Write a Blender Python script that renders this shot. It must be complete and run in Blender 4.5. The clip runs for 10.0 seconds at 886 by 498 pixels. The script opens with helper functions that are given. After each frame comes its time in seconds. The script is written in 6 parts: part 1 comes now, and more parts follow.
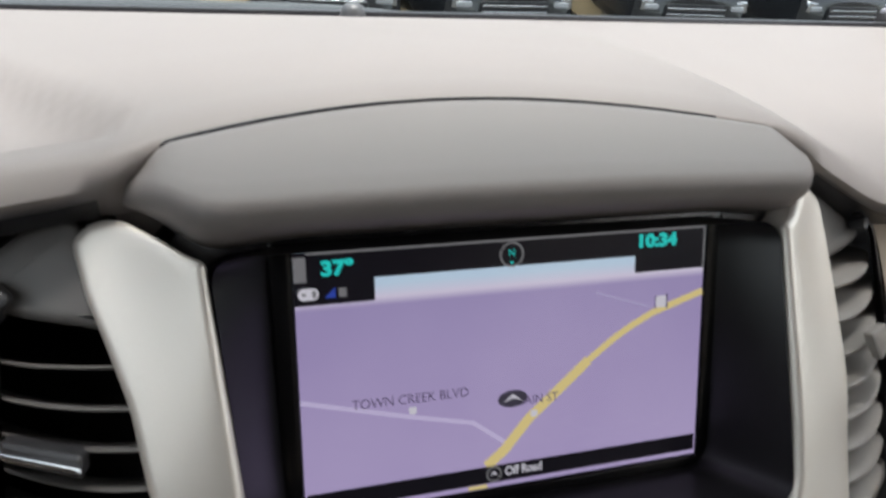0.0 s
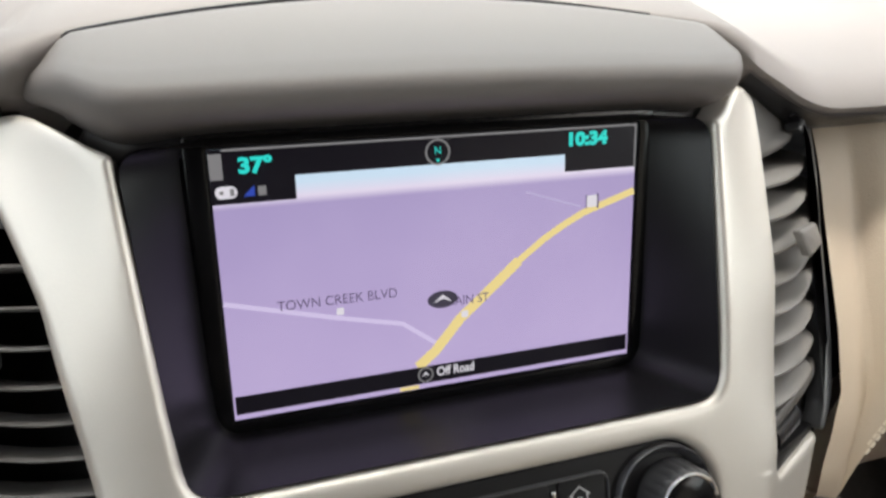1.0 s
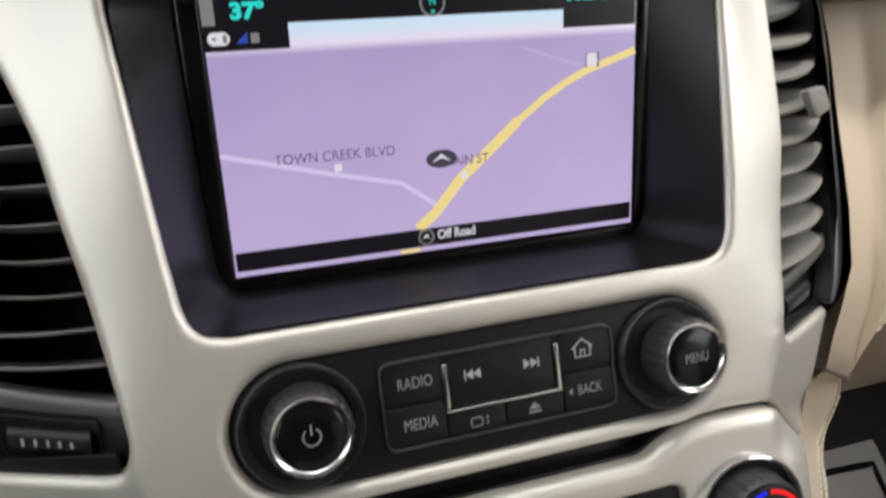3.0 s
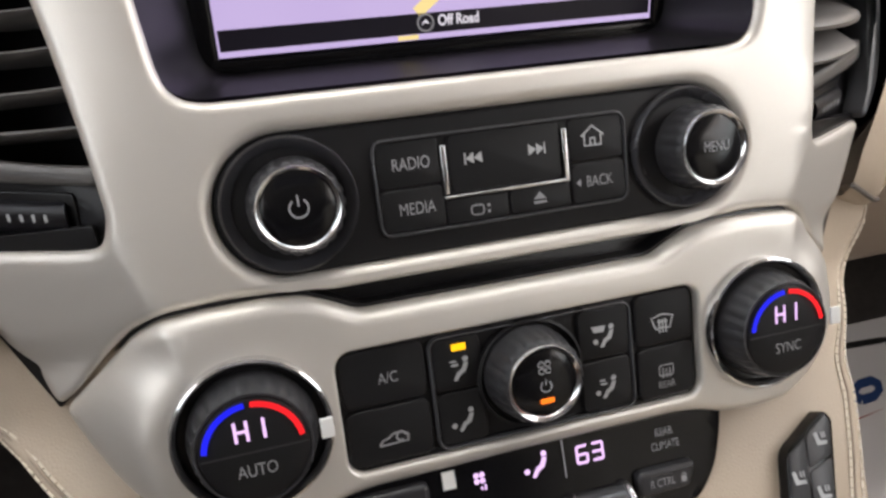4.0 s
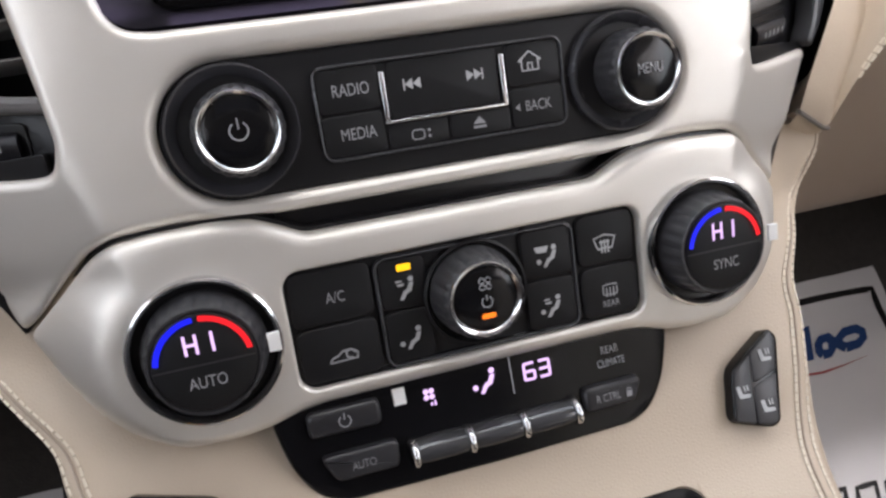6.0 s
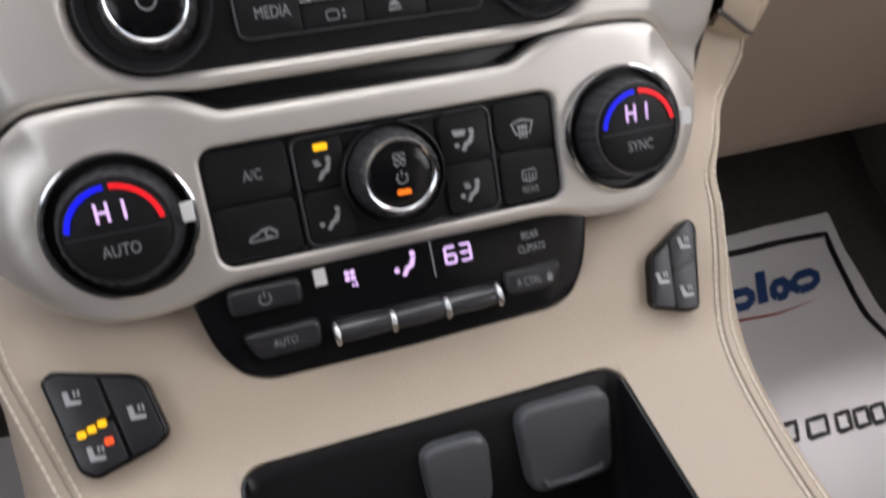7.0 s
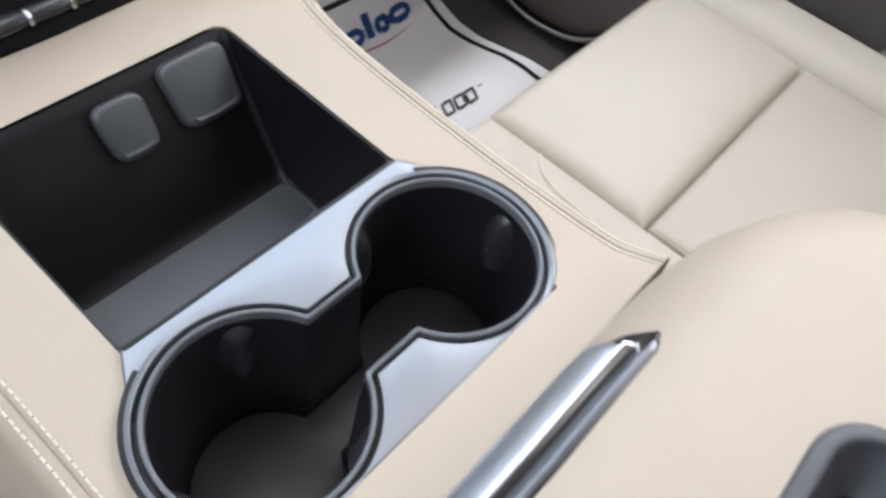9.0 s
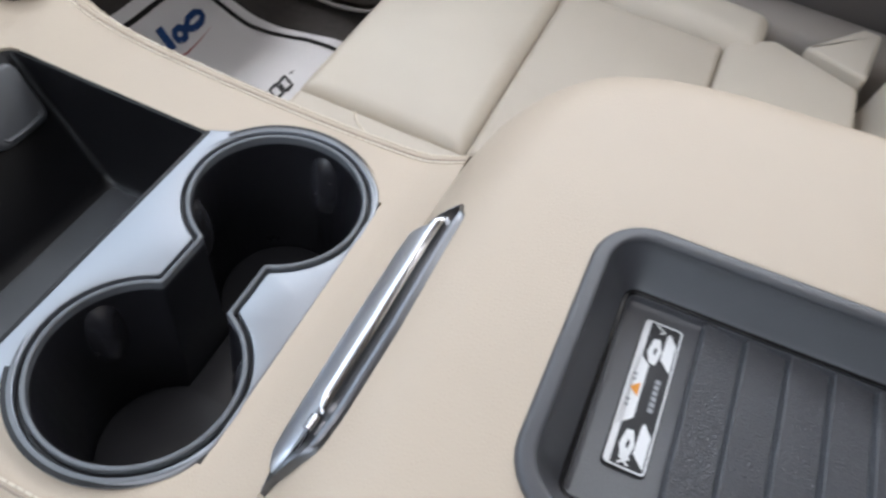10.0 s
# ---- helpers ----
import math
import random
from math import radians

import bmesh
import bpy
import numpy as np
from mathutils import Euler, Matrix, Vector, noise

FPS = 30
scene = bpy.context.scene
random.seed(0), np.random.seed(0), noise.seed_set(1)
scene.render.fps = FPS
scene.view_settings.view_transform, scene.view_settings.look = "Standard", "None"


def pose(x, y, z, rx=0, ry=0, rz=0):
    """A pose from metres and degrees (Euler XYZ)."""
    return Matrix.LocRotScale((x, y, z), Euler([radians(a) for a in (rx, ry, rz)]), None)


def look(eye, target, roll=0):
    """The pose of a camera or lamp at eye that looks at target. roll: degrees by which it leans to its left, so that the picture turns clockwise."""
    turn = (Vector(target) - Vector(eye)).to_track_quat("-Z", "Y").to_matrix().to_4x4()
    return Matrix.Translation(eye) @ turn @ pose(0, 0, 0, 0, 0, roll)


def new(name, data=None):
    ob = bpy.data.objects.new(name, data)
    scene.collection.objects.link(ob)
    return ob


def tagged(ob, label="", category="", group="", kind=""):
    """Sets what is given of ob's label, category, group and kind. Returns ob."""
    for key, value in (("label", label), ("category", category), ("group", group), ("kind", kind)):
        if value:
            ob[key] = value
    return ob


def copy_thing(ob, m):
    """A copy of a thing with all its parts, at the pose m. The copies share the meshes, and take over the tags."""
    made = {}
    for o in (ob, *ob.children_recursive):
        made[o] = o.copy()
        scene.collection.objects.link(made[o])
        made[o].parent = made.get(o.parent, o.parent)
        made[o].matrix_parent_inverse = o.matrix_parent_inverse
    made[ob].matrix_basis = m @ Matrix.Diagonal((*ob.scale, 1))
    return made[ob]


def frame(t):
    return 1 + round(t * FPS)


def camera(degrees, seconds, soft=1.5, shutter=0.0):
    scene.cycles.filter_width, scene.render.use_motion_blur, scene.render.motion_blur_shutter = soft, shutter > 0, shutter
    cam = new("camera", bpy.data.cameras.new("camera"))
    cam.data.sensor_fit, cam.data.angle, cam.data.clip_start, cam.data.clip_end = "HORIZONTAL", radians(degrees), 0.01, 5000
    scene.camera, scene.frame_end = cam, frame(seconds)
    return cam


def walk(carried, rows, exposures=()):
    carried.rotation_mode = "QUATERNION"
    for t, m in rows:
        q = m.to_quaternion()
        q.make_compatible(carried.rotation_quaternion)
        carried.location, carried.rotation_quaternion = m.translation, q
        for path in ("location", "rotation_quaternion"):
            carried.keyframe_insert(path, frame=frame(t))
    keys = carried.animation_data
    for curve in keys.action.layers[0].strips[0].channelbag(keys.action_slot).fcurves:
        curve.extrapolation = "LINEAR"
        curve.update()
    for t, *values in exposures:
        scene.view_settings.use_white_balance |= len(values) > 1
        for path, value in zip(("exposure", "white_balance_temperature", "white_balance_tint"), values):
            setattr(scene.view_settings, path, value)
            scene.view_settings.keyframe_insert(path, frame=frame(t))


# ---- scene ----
cam = camera(61.4, 10.0, soft=2.6, shutter=0.4)
PATH = [
    (0, (-0.113, -0.2, 0.94), (0.459, 1.439, -0.053), 5.7),
    (0.5, (-0.099, -0.207, 0.927), (0.509, 1.373, -0.138), 6.4),
    (1, (-0.095, -0.212, 0.924), (0.528, 1.33, -0.187), 6.2),
    (1.5, (-0.092, -0.218, 0.913), (0.524, 1.296, -0.24), 5.6),
    (2, (-0.088, -0.222, 0.919), (0.514, 1.297, -0.234), 5.1),
    (2.2, (-0.082, -0.225, 0.917), (0.506, 1.3, -0.236), 4.6),
    (3.3, (-0.095, -0.246, 0.864), (0.453, 1.268, -0.323), 3.8),
    (3.5, (-0.095, -0.25, 0.85), (0.404, 1.227, -0.403), 2.8),
    (4, (-0.089, -0.256, 0.835), (0.409, 1.136, -0.512), 3.9),
    (4.5, (-0.081, -0.262, 0.833), (0.445, 1.086, -0.548), 5.2),
    (5, (-0.076, -0.276, 0.823), (0.443, 1.061, -0.571), 3.8),
    (6.3, (-0.07, -0.289, 0.829), (0.394, 1.073, -0.56), 1.9),
    (6.5, (-0.059, -0.297, 0.825), (0.414, 1.063, -0.563), 2.3),
    (7, (-0.059, -0.321, 0.804), (0.446, 0.998, -0.612), 2.5),
    (7.5, (-0.09, -0.357, 0.797), (0.459, 0.781, -0.753), 6.3),
    (8, (-0.112, -0.404, 0.817), (0.607, 0.543, -0.791), 13.1),
    (8.5, (-0.112, -0.451, 0.823), (0.801, 0.284, -0.798), 17.7),
    (9, (-0.123, -0.464, 0.831), (0.904, 0.137, -0.776), 14.3),
    (9.5, (-0.142, -0.506, 0.826), (0.98, -0.028, -0.759), 10.8),
    (10, (-0.158, -0.508, 0.846), (1.046, -0.2, -0.721), 12.2),
]
EXPOSURES = [(0.0, -0.20, 6500, 12), (0.8, 0.20, 6600, 11), (1.5, 0.55, 7000, 11), (2.0, 0.66, 7000, 11), (2.2, 0.64, 7000, 11), (3.5, 0.22, 6600, 13), (4.0, 0.58, 6750, 16), (5.0, 0.70, 6500, 18), (6.5, 0.58, 6400, 18), (7.0, 0.45, 6400, 18), (7.5, 0.70, 6150, 16), (8.0, 1.12, 6000, 14), (8.5, 1.10, 6050, 14), (9.5, 0.78, 6050, 13), (10.0, 0.73, 6050, 13)]
walk(cam, [(t, look(eye, target, roll)) for t, eye, target, roll in PATH], EXPOSURES)
SKY, W_PASS, W_DRIVE, GLOW, ROOF = 0.52, 3.35, 1.3, 0.74, 0.22

# ---- light ----
world = bpy.data.worlds.new("sky")
scene.world = world
world.use_nodes = True
wn = world.node_tree.nodes
sky = wn.new("ShaderNodeTexSky")
sky.sky_type, sky.sun_disc = "NISHITA", False
sky.sun_elevation, sky.sun_rotation = radians(86), radians(34)
sky.air_density, sky.dust_density, sky.ozone_density = 1.0, 4.0, 1.0
wn["Background"].inputs["Strength"].default_value = SKY
haze = wn.new("ShaderNodeHueSaturation")
haze.inputs["Saturation"].default_value = 0.45
world.node_tree.links.new(sky.outputs["Color"], haze.inputs["Color"])
world.node_tree.links.new(haze.outputs["Color"], wn["Background"].inputs["Color"])
sun = new("sun", bpy.data.lights.new("sun", "SUN"))
sun.data.energy, sun.data.angle, sun.data.color = 5.0, radians(22), (1.0, 0.96, 0.91)
sun.matrix_world = look((0.15, 0.22, 4.0), (0, 0, 0))


def window_light(name, eye, target, sx, sy, watts, tone):
    lamp = new(name, bpy.data.lights.new(name, "AREA"))
    lamp.data.shape, lamp.data.size, lamp.data.size_y = "RECTANGLE", sx, sy
    lamp.data.energy, lamp.data.color = watts, tone
    lamp.matrix_world = look(eye, target)
    return lamp


window_light("passenger_window_light", (0.735, -0.36, 1.14), (0, -0.30, 0.40), 1.15, 0.38, W_PASS, (1.0, 0.965, 0.92))
window_light("driver_window_light", (-0.735, -0.45, 1.14), (0, -0.45, 0.75), 0.95, 0.38, W_DRIVE, (1.0, 0.98, 0.95))


# ---- materials ----
def material(name, base, rough=0.5, metal=0.0, spot=0.06, scale=30.0, grain=0.0, grain_scale=900.0, voronoi=False,
             rough_var=0.08, coat=0.0, spec=0.5, sheen=0.0):
    m = bpy.data.materials.new(name)
    m.use_nodes = True
    n, l = m.node_tree.nodes, m.node_tree.links
    b = n["Principled BSDF"]
    b.inputs["Metallic"].default_value = metal
    b.inputs["Coat Weight"].default_value = coat
    b.inputs["Specular IOR Level"].default_value = spec
    b.inputs["Sheen Weight"].default_value = sheen
    co = n.new("ShaderNodeTexCoord")
    big = n.new("ShaderNodeTexNoise")
    big.inputs["Scale"].default_value, big.inputs["Detail"].default_value = scale, 5.0
    l.new(co.outputs["Object"], big.inputs["Vector"])
    ramp = n.new("ShaderNodeMixRGB")
    ramp.inputs[1].default_value = (*[c * (1 - spot) for c in base], 1)
    ramp.inputs[2].default_value = (*[min(1, c * (1 + spot)) for c in base], 1)
    l.new(big.outputs["Fac"], ramp.inputs["Fac"])
    l.new(ramp.outputs["Color"], b.inputs["Base Color"])
    mr = n.new("ShaderNodeMapRange")
    mr.inputs["To Min"].default_value, mr.inputs["To Max"].default_value = max(0.02, rough - rough_var), min(1, rough + rough_var)
    l.new(big.outputs["Fac"], mr.inputs["Value"])
    l.new(mr.outputs["Result"], b.inputs["Roughness"])
    if grain:
        if voronoi:
            fine = n.new("ShaderNodeTexVoronoi")
            fine.feature = "DISTANCE_TO_EDGE"
            out = fine.outputs["Distance"]
        else:
            fine = n.new("ShaderNodeTexNoise")
            fine.inputs["Detail"].default_value = 3.0
            out = fine.outputs["Fac"]
        fine.inputs["Scale"].default_value = grain_scale
        l.new(co.outputs["Object"], fine.inputs["Vector"])
        bump = n.new("ShaderNodeBump")
        bump.inputs["Strength"].default_value, bump.inputs["Distance"].default_value = grain, 0.0006
        l.new(out, bump.inputs["Height"])
        l.new(bump.outputs["Normal"], b.inputs["Normal"])
    return m


def glow(name, colour, strength=1.0):
    m = bpy.data.materials.new(name)
    m.use_nodes = True
    b = m.node_tree.nodes["Principled BSDF"]
    b.inputs["Base Color"].default_value = (0.01, 0.01, 0.012, 1)
    b.inputs["Roughness"].default_value = 0.25
    b.inputs["Specular IOR Level"].default_value = 0.22
    b.inputs["Emission Color"].default_value = (*colour, 1)
    b.inputs["Emission Strength"].default_value = strength
    return m


SILVER = material("satin_silver_paint", (0.73, 0.695, 0.64), 0.46, 0.62, 0.03, 14, 0.10, 1600, rough_var=0.04)
LEATHER = material("beige_leather", (0.515, 0.428, 0.330), 0.50, 0, 0.05, 22, 0.36, 620, True, 0.07)
SEATHIDE = material("beige_seat_leather", (0.60, 0.54, 0.455), 0.53, 0, 0.05, 20, 0.5, 560, True, 0.07)
PERFORATED = material("perforated_beige_leather", (0.61, 0.545, 0.455), 0.55, 0, 0.05, 20, 0.3, 560, True, 0.07)
pn, pl = PERFORATED.node_tree.nodes, PERFORATED.node_tree.links
p_dots, p_step, p_mix, p_co = pn.new("ShaderNodeTexVoronoi"), pn.new("ShaderNodeMapRange"), pn.new("ShaderNodeMixRGB"), pn.new("ShaderNodeTexCoord")
p_dots.inputs["Scale"].default_value, p_dots.inputs["Randomness"].default_value = 420.0, 0.0
p_step.inputs["From Min"].default_value, p_step.inputs["From Max"].default_value = 0.20, 0.34
p_mix.inputs[1].default_value = (0.27, 0.235, 0.195, 1)
p_flat = pn.new("ShaderNodeMapping")
p_flat.inputs["Scale"].default_value = (1, 1, 0)
pl.new(p_co.outputs["Object"], p_flat.inputs["Vector"])
pl.new(p_flat.outputs["Vector"], p_dots.inputs["Vector"])
pl.new(p_dots.outputs["Distance"], p_step.inputs["Value"])
pl.new(p_step.outputs["Result"], p_mix.inputs["Fac"])
pl.new(pn["Principled BSDF"].inputs["Base Color"].links[0].from_socket, p_mix.inputs[2])
pl.new(p_mix.outputs["Color"], pn["Principled BSDF"].inputs["Base Color"])
SEALGREY = material("grey_bonnet_paint", (0.050, 0.050, 0.052), 0.35, 0, 0.1, 6)
HOODSKIN = material("dark_greige_hood_skin", (0.208, 0.192, 0.184), 0.5, 0, 0.05, 16, 0.14, 1500, True, 0.06, spec=0.25)
PAD = material("greige_soft_dash_skin", (0.25, 0.228, 0.219), 0.5, 0, 0.05, 16, 0.14, 1500, True, 0.06, spec=0.3)
BLACK = material("black_moulded_plastic", (0.014, 0.014, 0.0165), 0.31, 0, 0.15, 40, 0.25, 1500, rough_var=0.08, spec=0.4)
GRIP = material("black_sprung_rubber", (0.030, 0.030, 0.034), 0.26, 0, 0.10, 40, 0.1, 1500, rough_var=0.05, spec=0.8)
GLOSS = material("gloss_black_panel", (0.006, 0.006, 0.007), 0.16, 0, 0.1, 30, rough_var=0.04, spec=0.32)
BUTTON = material("dark_button_rubber", (0.009, 0.009, 0.010), 0.50, 0, 0.12, 60, 0.15, 1800, spec=0.28)
RUBBER = material("grey_knurled_rubber", (0.034, 0.034, 0.037), 0.38, 0, 0.12, 50, 0.2, 1400)
BINGREY = material("slate_grey_plastic", (0.066, 0.067, 0.074), 0.36, 0, 0.12, 30, 0.3, 1500, spec=0.65)
RIDGE = material("textured_slate_plastic", (0.066, 0.067, 0.074), 0.38, 0, 0.16, 60, 1.0, 760, True, 0.08, spec=0.65)
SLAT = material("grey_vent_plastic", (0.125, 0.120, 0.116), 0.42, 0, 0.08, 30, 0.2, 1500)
COVER = material("grey_socket_rubber", (0.080, 0.083, 0.089), 0.36, 0, 0.08, 40, 0.15, 1500, spec=0.6)
CHROME = material("chrome", (0.68, 0.68, 0.69), 0.12, 1.0, 0.02, 30, rough_var=0.03)
BRUSHED = material("brushed_aluminium", (0.315, 0.33, 0.355), 0.40, 0.85, 0.03, 20, 0.12, 1800, rough_var=0.04)
SATIN = material("satin_chrome", (0.70, 0.74, 0.80), 0.42, 1.0, 0.03, 20, rough_var=0.04)
RIMGREY = material("dark_satin_metal", (0.20, 0.205, 0.22), 0.30, 1.0, 0.05, 20, rough_var=0.05)
KEYGREY = material("charcoal_key_plastic", (0.023, 0.023, 0.026), 0.33, 0, 0.1, 50, 0.12, 1600, spec=0.5)
ROCKER = material("polished_dark_rocker", (0.085, 0.087, 0.092), 0.20, 0.6, 0.05, 30, rough_var=0.04)
FRAMELINE = material("dark_frame_line", (0.060, 0.061, 0.066), 0.30, 0.0, 0.1, 40, 0.1, 1500, spec=0.6)
RECESS = material("smooth_black_recess", (0.0075, 0.0075, 0.0085), 0.33, 0, 0.12, 30, 0.12, 1700, rough_var=0.06, spec=0.40)
# the vent plastic again, paler to stand for the lit right-hand vent
SLAT_LIT = material("lit_grey_vent_plastic", (0.20, 0.19, 0.18), 0.40, 0, 0.08, 30, 0.2, 1500)
LIP = material("grey_satin_cup_rim", (0.16, 0.17, 0.185), 0.34, 0.2, 0.05, 30, 0.15, 1500)
THREAD = material("cream_thread", (0.72, 0.65, 0.54), 0.7, 0, 0.1, 200)
CARPET = material("dark_carpet", (0.058, 0.053, 0.050), 0.95, 0, 0.35, 120, 0.9, 500)
PAPER = material("grey_white_paper_mat", (0.76, 0.76, 0.78), 0.55, 0, 0.06, 9, 0.35, 60, rough_var=0.1)
MATLINE = material("black_print", (0.02, 0.02, 0.022), 0.6, 0, 0.1, 40)
MATBLUE = material("blue_print", (0.012, 0.055, 0.20), 0.6, 0, 0.1, 40)
MATRED = material("red_print", (0.35, 0.03, 0.03), 0.6, 0, 0.1, 40)
DOORSKIN = material("dark_brown_door_skin", (0.12, 0.105, 0.096), 0.5, 0, 0.1, 20, 0.3, 900, True)
TRIMGREY = material("grey_piping", (0.30, 0.29, 0.28), 0.5, 0, 0.06, 30)
SHIELD = material("taupe_side_shield", (0.29, 0.258, 0.232), 0.55, 0, 0.06, 14, 0.35, 800, True)
KNEE = material("taupe_knee_panel", (0.36, 0.29, 0.23), 0.55, 0, 0.06, 14, 0.35, 800, True)
HEADLINER = material("pale_headliner_cloth", (0.55, 0.52, 0.48), 0.9, 0, 0.04, 60, 0.4, 700)
ICON = material("light_grey_print", (0.44, 0.45, 0.46), 0.6, 0, 0.05, 60)
INK = material("pale_grey_print", (0.31, 0.315, 0.33), 0.6, 0, 0.05, 60)
WHITEINK = material("white_print", (0.78, 0.78, 0.78), 0.6, 0, 0.04, 60)
TAPE = material("white_sticker", (0.82, 0.82, 0.80), 0.6, 0, 0.04, 60)
AMBERINK = material("orange_print", (0.75, 0.30, 0.03), 0.6, 0, 0.05, 60)
ASPHALT = material("asphalt", (0.055, 0.053, 0.05), 0.9, 0, 0.3, 3, 0.8, 60)
STRAW = material("dry_grass", (0.30, 0.23, 0.13), 0.95, 0, 0.3, 6, 0.8, 40)
CARPAINT = material("black_car_paint", (0.012, 0.013, 0.015), 0.18, 0, 0.1, 4, coat=1.0)
LAMPGLASS = material("headlight_lens", (0.55, 0.56, 0.58), 0.15, 0.4, 0.25, 25)
PRIVACY = material("privacy_glass", (0.012, 0.013, 0.014), 0.08, 0, 0.05, 10)
TYRE = material("tyre_rubber", (0.02, 0.02, 0.02), 0.85, 0, 0.1, 30)
CLOCK = glow("teal_figures", (0.02, 0.75, 0.68), 1.0 * GLOW)
SCREENBLACK = glow("screen_black", (0.006, 0.005, 0.008), 1.0 * GLOW)
SCREENGREY = glow("screen_grey", (0.22, 0.22, 0.23), 1.0 * GLOW)
MAPROAD = glow("map_yellow_road", (0.86, 0.71, 0.30), 1.0 * GLOW)
MAPWHITE = glow("map_pale_road", (0.66, 0.58, 0.86), 1.0 * GLOW)
MAPTHIN = glow("map_faint_road", (0.50, 0.44, 0.70), 1.0 * GLOW)
MAPTEXT = glow("map_lettering", (0.13, 0.10, 0.19), 1.0 * GLOW)
MAPICON = glow("map_white", (0.75, 0.74, 0.82), 1.0 * GLOW)
MAPBLUE = glow("map_blue", (0.03, 0.07, 0.45), 1.0 * GLOW)
BLUE = glow("blue_arc", (0.01, 0.015, 0.95), 1.1 * GLOW)
RED = glow("red_arc", (0.95, 0.015, 0.02), 1.1 * GLOW)
LILAC = glow("lilac_digits", (0.80, 0.55, 0.95), 1.2 * GLOW)
AMBER = glow("amber_lamp", (1.0, 0.50, 0.005), 1.5 * GLOW)
ORANGE = glow("orange_lamp", (1.0, 0.20, 0.01), 1.4 * GLOW)
REDLED = glow("red_lamp", (1.0, 0.10, 0.02), 1.3 * GLOW)


def screen_material():
    """Lilac map that fades to a pale band and blue sky at the top."""
    m = bpy.data.materials.new("map_screen")
    m.use_nodes = True
    n, l = m.node_tree.nodes, m.node_tree.links
    b = n["Principled BSDF"]
    b.inputs["Base Color"].default_value, b.inputs["Roughness"].default_value = (0.01, 0.01, 0.012, 1), 0.22
    co, sep, ramp = n.new("ShaderNodeTexCoord"), n.new("ShaderNodeSeparateXYZ"), n.new("ShaderNodeValToRGB")
    l.new(co.outputs["Generated"], sep.inputs["Vector"])
    l.new(sep.outputs["Z"], ramp.inputs["Fac"])
    e = ramp.color_ramp.elements
    e[0].position, e[0].color = 0.0, (0.52, 0.43, 0.72, 1)
    e[1].position, e[1].color = 1.0, (0.55, 0.78, 0.98, 1)
    for place, colour in ((0.55, (0.46, 0.38, 0.66, 1)), (0.79, (0.42, 0.35, 0.62, 1)), (0.82, (0.80, 0.74, 0.92, 1)), (0.87, (0.62, 0.80, 0.97, 1))):
        k = e.new(place)
        k.color = colour
    noise_node, mix = n.new("ShaderNodeTexNoise"), n.new("ShaderNodeMixRGB")
    noise_node.inputs["Scale"].default_value = 18.0
    mix.blend_type, mix.inputs["Fac"].default_value = "SOFT_LIGHT", 0.18
    l.new(co.outputs["Object"], noise_node.inputs["Vector"])
    l.new(ramp.outputs["Color"], mix.inputs[1])
    l.new(noise_node.outputs["Fac"], mix.inputs[2])
    l.new(mix.outputs["Color"], b.inputs["Emission Color"])
    b.inputs["Emission Strength"].default_value = 1.0 * GLOW
    return m


MAP = screen_material()


# ---- shaping helpers ----
def part(name, bm, mat, parent=None, label="", place=None, smooth=40):
    """Links a bmesh as one mesh object; place maps its own coordinates into the world."""
    bmesh.ops.recalc_face_normals(bm, faces=bm.faces[:])
    if place:
        for v in bm.verts:
            v.co = place(*v.co)
    me = bpy.data.meshes.new(name)
    bm.to_mesh(me)
    bm.free()
    me.materials.append(mat)
    me.polygons.foreach_set("use_smooth", [True] * len(me.polygons))
    me.set_sharp_from_angle(angle=radians(smooth))
    ob = new(name, me)
    if parent:
        ob.parent = parent
    return tagged(ob, label)


def thing(name, label, category, group="", kind=""):
    """An empty at the base of a thing, for its parts."""
    return tagged(new(name), label, category, group, kind)


def smoothstep(a, b, x):
    k = min(1.0, max(0.0, (x - a) / (b - a)))
    return k * k * (3 - 2 * k)


def rounded(x0, y0, x1, y1, r, n=6):
    pts = []
    for cx, cy, a in ((x1 - r, y1 - r, 0), (x0 + r, y1 - r, 90), (x0 + r, y0 + r, 180), (x1 - r, y0 + r, 270)):
        for k in range(n + 1):
            t = radians(a + 90 * k / n)
            pts.append((cx + r * math.cos(t), cy + r * math.sin(t)))
    return pts


def soften(poly, r, n=5):
    """A polygon with every corner rounded by up to r."""
    out = []
    m = len(poly)
    for i in range(m):
        p, a, b = Vector(poly[i]), Vector(poly[i - 1]), Vector(poly[(i + 1) % m])
        k = min(r, (a - p).length * 0.45, (b - p).length * 0.45)
        s, e = p + (a - p).normalized() * k, p + (b - p).normalized() * k
        for j in range(n + 1):
            t = j / n
            q = s * (1 - t) ** 2 + p * 2 * t * (1 - t) + e * t * t
            out.append((q.x, q.y))
    return out


def dense(poly, step):
    """Adds points along the long sides of a polygon."""
    out = []
    for i in range(len(poly)):
        a, b = Vector(poly[i]), Vector(poly[(i + 1) % len(poly)])
        k = max(1, int((b - a).length / step))
        out += [tuple(a.lerp(b, j / k)) for j in range(k)]
    return out


def ccw(poly):
    area = sum(poly[i - 1][0] * poly[i][1] - poly[i][0] * poly[i - 1][1] for i in range(len(poly)))
    return list(poly) if area > 0 else list(poly)[::-1]


